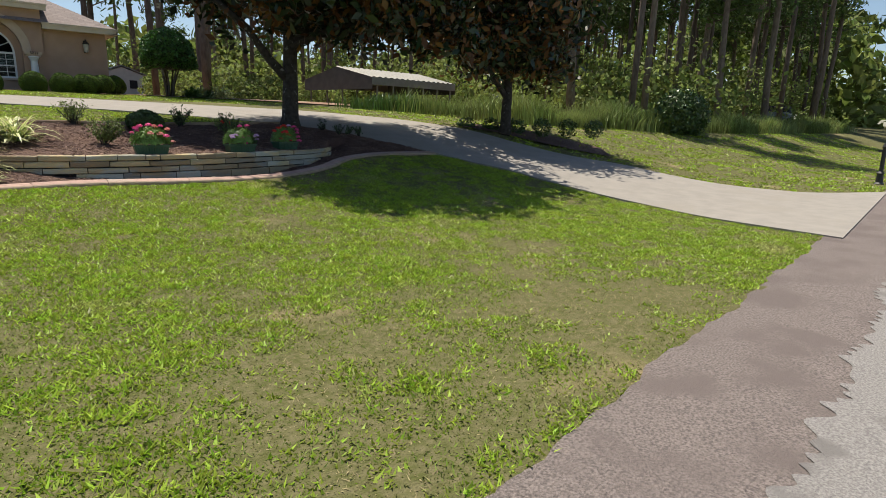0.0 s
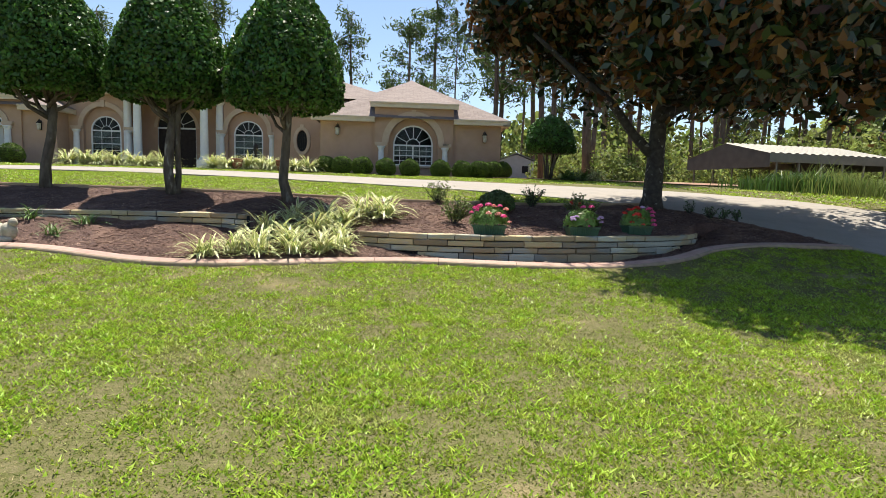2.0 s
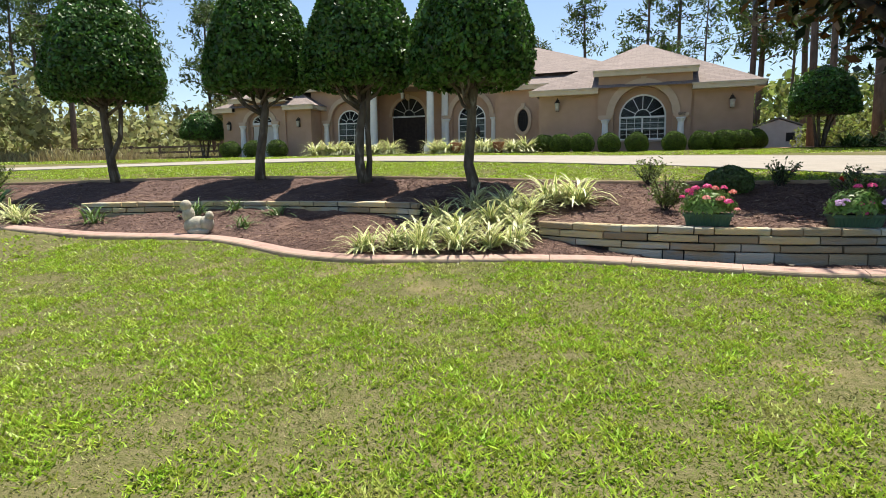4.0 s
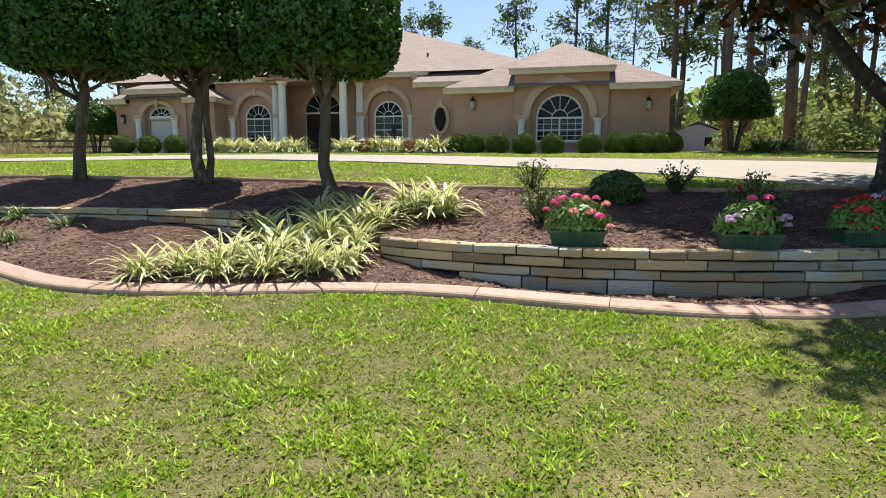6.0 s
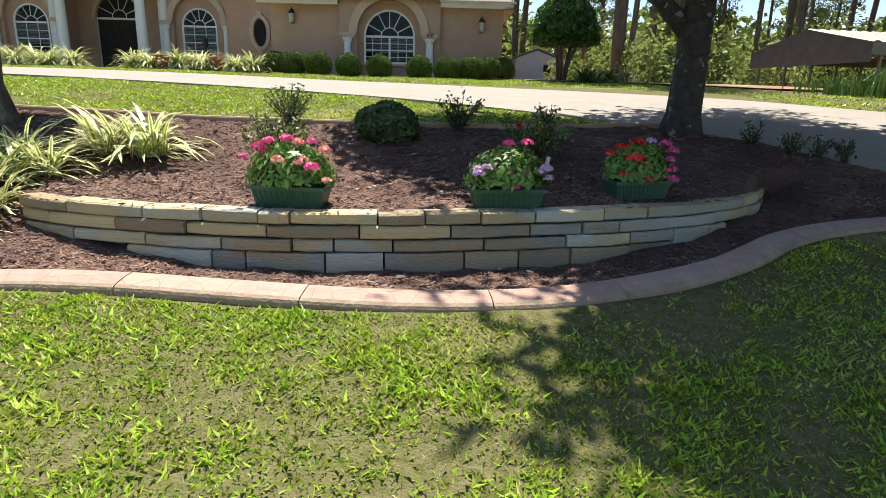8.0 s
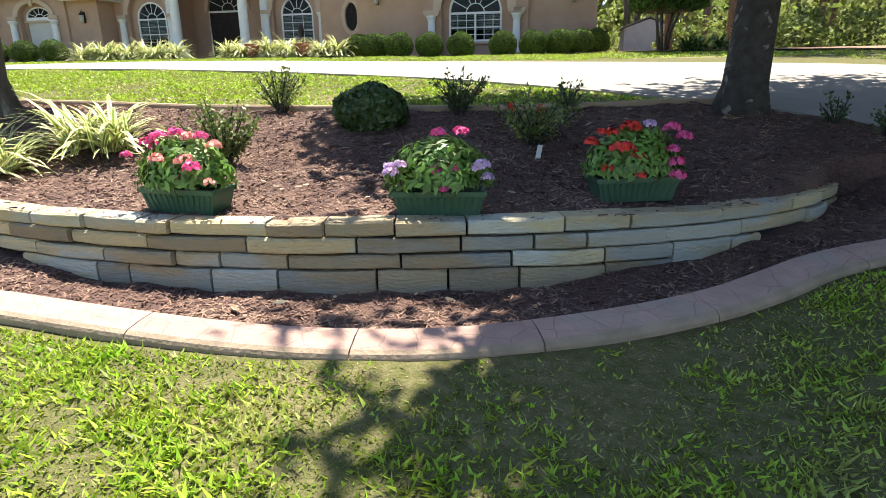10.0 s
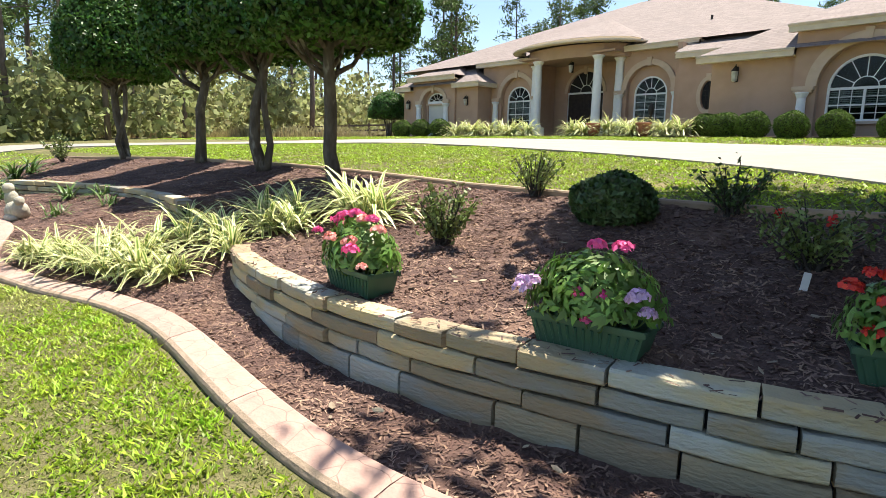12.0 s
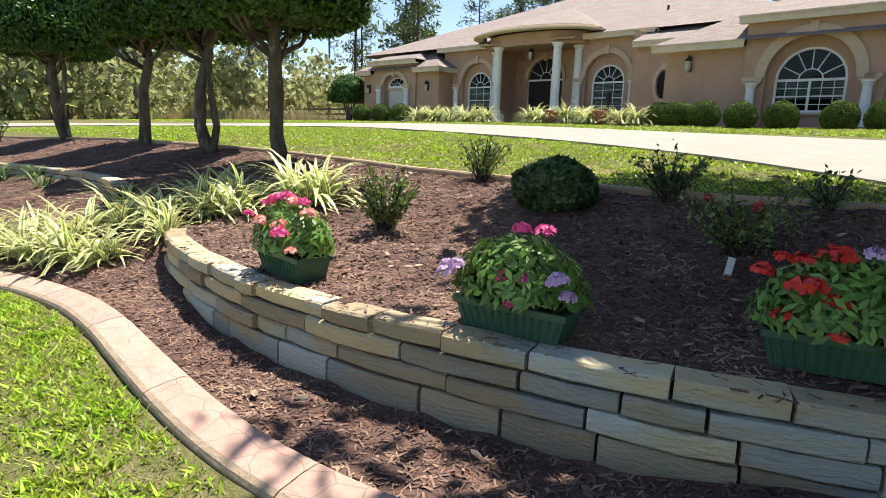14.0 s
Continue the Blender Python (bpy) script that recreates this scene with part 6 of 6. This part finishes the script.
thicket("dark_thicket", [(22.5, 12.2, 0.9 + float(land(22.5, 12.2))), (23.6, 12.4, 0.8 + float(land(23.5, 12)))], [(1.0, 0.9, 0.9), (1.0, 0.9, 0.9)], 3500, 0.08, M_DARKBUSH, "dark shaded shrub thicket at the lawn's edge", 405, "", "shrub")
thicket("woodland_edge", [(x, 31 + 3 * math.sin(x), 2.3 + 0.7 * abs(math.sin(x * 2.2))) for x in np.arange(8.8, 40, 0.9)], [(0.9, 0.9, 0.8)] * 35, 16000, 0.1, M_WOOD_LEAF, "leafy brush along the edge of the wood", 406)
thicket("drive_shrubs", [(12.0 + 0.5 * k, 13.3 - 0.55 * k, 0.2 + float(land(12.5, 12.2))) for k in range(6)], [(0.3, 0.3, 0.28)] * 6, 2600, 0.04, M_DARKBUSH, "low dark shrubs round the smaller magnolia", 407, "", "shrub")


def pads(name, loop, mat, lift, label):
    bm = bmesh.new()
    vs = [bm.verts.new((x, y, 0)) for x, y in loop]
    bm.faces.new(vs)
    bmesh.ops.triangulate(bm, faces=bm.faces[:])
    for _ in range(4):
        bmesh.ops.subdivide_edges(bm, edges=bm.edges[:], cuts=1, use_grid_fill=True)
    for v in bm.verts:
        v.co.z = float(land(v.co.x, v.co.y)) + lift
    return tagged(link_mesh(name, bm, mat), label, "ground", kind="structure")


pads("mulch_island", [(11.6, 13.0), (12.9, 11.2), (14.3, 9.7), (15.0, 10.6), (13.8, 12.6), (12.6, 13.8)], M_MULCH, 0.045, "mulched island below the smaller magnolia")
pads("pine_straw_1", [(6.0, 24.6), (9.5, 24.3), (12, 22), (30, 19), (80, 24), (80, 90), (-5, 90), (-5, 56), (7, 52), (6.2, 36)], M_PINESTRAW, 0.05, "brown pine straw below the trees")
pads("pine_straw_2", [(-90, 16), (-45, 22), (-30, 30), (-22, 38), (-22, 90), (-90, 90)], M_PINESTRAW, 0.05, "brown pine straw below the scrub wood")
pads("house_bed", [(-2.6, 26.6), (-2.6, 25.2), (5.9, 25.2), (6.0, 26.6)], M_PINESTRAW, 0.04, "narrow planting strip along the house")

# ---- lawn blades ----
lg = np.random.default_rng(88)


def dryness(x, y):
    """Dry and bare spots of the lawn, larger towards the road."""
    v = wave(x * 0.9 + y * 0.4, y * 0.9 - x * 0.4, 0.9) * 0.5 + wave(x * 0.6 - y * 0.8, y * 0.6 + x * 0.8, 2.3) * 0.4 + wave(x - 1, y + 5, 5.1) * 0.3
    near_road = np.exp(-((y - 3.3) / 1.2) ** 2) * np.exp(-((x - 3.7) / 1.9) ** 2) * 1.0
    bare = np.exp(-((y - curb_y(x) + 0.25) / 0.4) ** 2) * np.clip((x - 3.6) / 1.0, 0, 1) * np.clip((7.5 - x), 0, 1) * 0.45
    return v + near_road + bare


def lawn(name, x0, x1, y0, y1, n, height, width, label, seed, clump=0.045, evenness=0.0):
    """Coarse lawn: a low dull mat, tufts of broad bright blades on it, and straw where it is bare."""
    g = np.random.default_rng(seed)

    def allowed(x, y):
        return (y > road_y(x) + 0.0) & ~in_drive(x, y) & ~in_bed(x, y, -0.03) & ~((x > -13) & (x < 8.5) & (y > curb_y(x) - 0.03) & (y < back_y(x) + 0.08))

    def sheet(title, x, y, tall, broad, mat, text, category, s, bend, up):
        k = allowed(x, y)
        x, y, tall = x[k], y[k], tall[k]
        ob = new(title, blades(title, x, y, ground_z(x, y) - 0.005, tall, broad, mat, s, bend, up))
        tagged(ob, text, category, kind="stuff")

    x, y = g.uniform(x0, x1, int(n * 0.5)), g.uniform(y0, y1, int(n * 0.5))
    d = dryness(x, y) + g.normal(0, 0.18, len(x))
    green = d < 0.62
    tall = height * g.uniform(0.45, 0.8, len(x))
    sheet(name + "_mat", x[green], y[green], tall[green], width * 0.85, M_GRASS_MAT, "dull green mat of low lawn grass", "grass", seed, 1.1, 0.7)
    sheet("dry_" + name, x[~green], y[~green], tall[~green] * 0.8, width * 0.8, M_DRYGRASS, "dry straw-coloured grass in bare spots of the lawn", "dry grass", seed + 1, 1.7, 0.5)
    per = 13
    m = int(n * 0.5 / per)
    x, y = g.uniform(x0, x1, m * 2), g.uniform(y0, y1, m * 2)
    lush = wave(x * 0.8 + y * 0.6, y * 0.8 - x * 0.6, 3.1) * 0.3 + wave(x * 0.5 - y * 0.86, y * 0.5 + x * 0.86, 7.7) * 0.55 - 0.95 * np.clip(dryness(x, y), -0.3, 2)
    k = lush + g.normal(0, 0.5, len(x)) > -0.18 - evenness
    x, y, lush = x[k][:m], y[k][:m], lush[k][:m]
    big = g.uniform(0.65, 1.35, len(x)) * (0.85 + 0.3 * np.clip(lush, -0.5, 1))
    x = np.repeat(x, per) + g.normal(0, 1, len(x) * per) * clump
    y = np.repeat(y, per) + g.normal(0, 1, len(y) * per) * clump
    sheet(name, x, y, height * 0.95 * np.repeat(big, per), width * 1.45, M_GRASS, label, "grass", seed + 2, 1.15, 0.75)


lawn("front_grass", -5.5, 9.9, 1.2, 10.7, 800000, 0.044, 0.015, "bright green coarse lawn grass", 501)
lawn("side_grass", -26, -5.5, 0, 12, 80000, 0.06, 0.03, "bright green lawn grass beyond the bed", 503, 0.08)
lawn("upper_grass", -16, 6, 12.6, 18.6, 210000, 0.045, 0.025, "smooth bright green lawn between bed and driveway", 505, 0.08, 1.2)
lawn("right_grass", 9.5, 40, 2.0, 20, 110000, 0.07, 0.045, "bright green lawn beside the driveway", 507, 0.1)
lawn("house_grass", -34, 11, 20.5, 26.4, 110000, 0.06, 0.03, "mown grass strip before the house", 509, 0.1)

# ---- bark chips ----
n = 105000
cx = np.concatenate([lg.uniform(-3, 8.5, n), lg.uniform(-12, -3, n // 3)])
cy = np.concatenate([lg.uniform(8.9, 13.3, n), lg.uniform(8.9, 13.3, n // 3)])
k = in_bed(cx, cy, 0.05) & (cy > curb_y(cx) + 0.23)
cx, cy = cx[k], cy[k]
wy = np.interp(cx, WALL_S[:, 0], WALL_S[:, 1])
on_wall = (cx > 0.45) & (cx < 6.45) & (cy > wy - 0.03) & (cy < wy + 0.15) & (lg.uniform(size=len(cx)) > 0.12)
wy2 = np.interp(cx, WALL_BS[:, 0], WALL_BS[:, 1])
on_wall |= (cx > -6.7) & (cx < -1.15) & (cy > wy2 - 0.03) & (cy < wy2 + 0.15)
cx, cy, wy = cx[~on_wall], cy[~on_wall], wy[~on_wall]
zz = bed_z(cx, cy) + 0.012 * wave(cx, cy, 5) + 0.01 * wave(cx + 3, cy, 13) + 0.006
capped = (cx > 0.45) & (cx < 6.45) & (cy > wy - 0.03) & (cy < wy + 0.15)
zz = np.where(capped, 0.836, zz)
m = len(cx)
a = lg.uniform(0, 2 * math.pi, m)
tilt = lg.normal(0, 0.25, m) * np.where(capped, 0.1, 1)
L = lg.uniform(0.008, 0.028, m)
W = lg.uniform(0.002, 0.006, m)
dx = np.stack([np.cos(a) * np.cos(tilt), np.sin(a) * np.cos(tilt), np.sin(tilt)], axis=1) * L[:, None]
dw = np.stack([-np.sin(a), np.cos(a), lg.normal(0, 0.4, m)], axis=1) * W[:, None]
c = np.stack([cx, cy, zz], axis=1)
chips = new("bark_chips", raw_mesh("bark_chips", np.stack([c - dx - dw, c + dx - dw * 0.6, c + dx + dw, c - dx + dw * 0.7], axis=1), 4, M_CHIP))
tagged(chips, "loose reddish-brown bark chips on the bed", "mulch", kind="stuff")

# fallen leaves on the mulch and lawn
leaf_bm = bmesh.new()
lv = [leaf_bm.verts.new(p) for p in ((-0.045, 0, 0.004), (-0.015, -0.02, 0.001), (0.02, -0.017, 0.003), (0.05, 0, 0.008), (0.02, 0.018, 0.01), (-0.015, 0.02, 0.008), (0, 0, 0.0))]
for i in range(6):
    leaf_bm.faces.new((lv[i], lv[(i + 1) % 6], lv[6]))
ex = bmesh.ops.extrude_face_region(leaf_bm, geom=leaf_bm.faces[:])
bmesh.ops.translate(leaf_bm, verts=[v for v in ex["geom"] if isinstance(v, bmesh.types.BMVert)], vec=(0, 0, 0.0012))
bmesh.ops.recalc_face_normals(leaf_bm, faces=leaf_bm.faces[:])
first_leaf = link_mesh("fallen_leaf", leaf_bm, M_LITTER)
tagged(first_leaf, "dry pale fallen leaf on the mulch", "leaf", "fallen leaves")
fl = np.random.default_rng(61)
count = 0
while count < 90:
    x, y = fl.uniform(2.5, 8), fl.uniform(9.2, 13)
    wyy = float(np.interp(x, WALL_S[:, 0], WALL_S[:, 1]))
    if not in_bed(np.array(x), np.array(y), 0.25) or (abs(y - wyy - 0.08) < 0.16 and x < 6.5):
        continue
    z = float(bed_z(np.array(x), np.array(y))) + 0.022
    mm = pose(x, y, z, fl.normal(0, 12), fl.normal(0, 12), fl.uniform(0, 360)) @ Matrix.Scale(fl.uniform(0.35, 0.8), 4)
    if count == 0:
        first_leaf.matrix_basis = mm
    else:
        ob = first_leaf.copy()
        scene.collection.objects.link(ob)
        ob.matrix_basis = mm
    count += 1
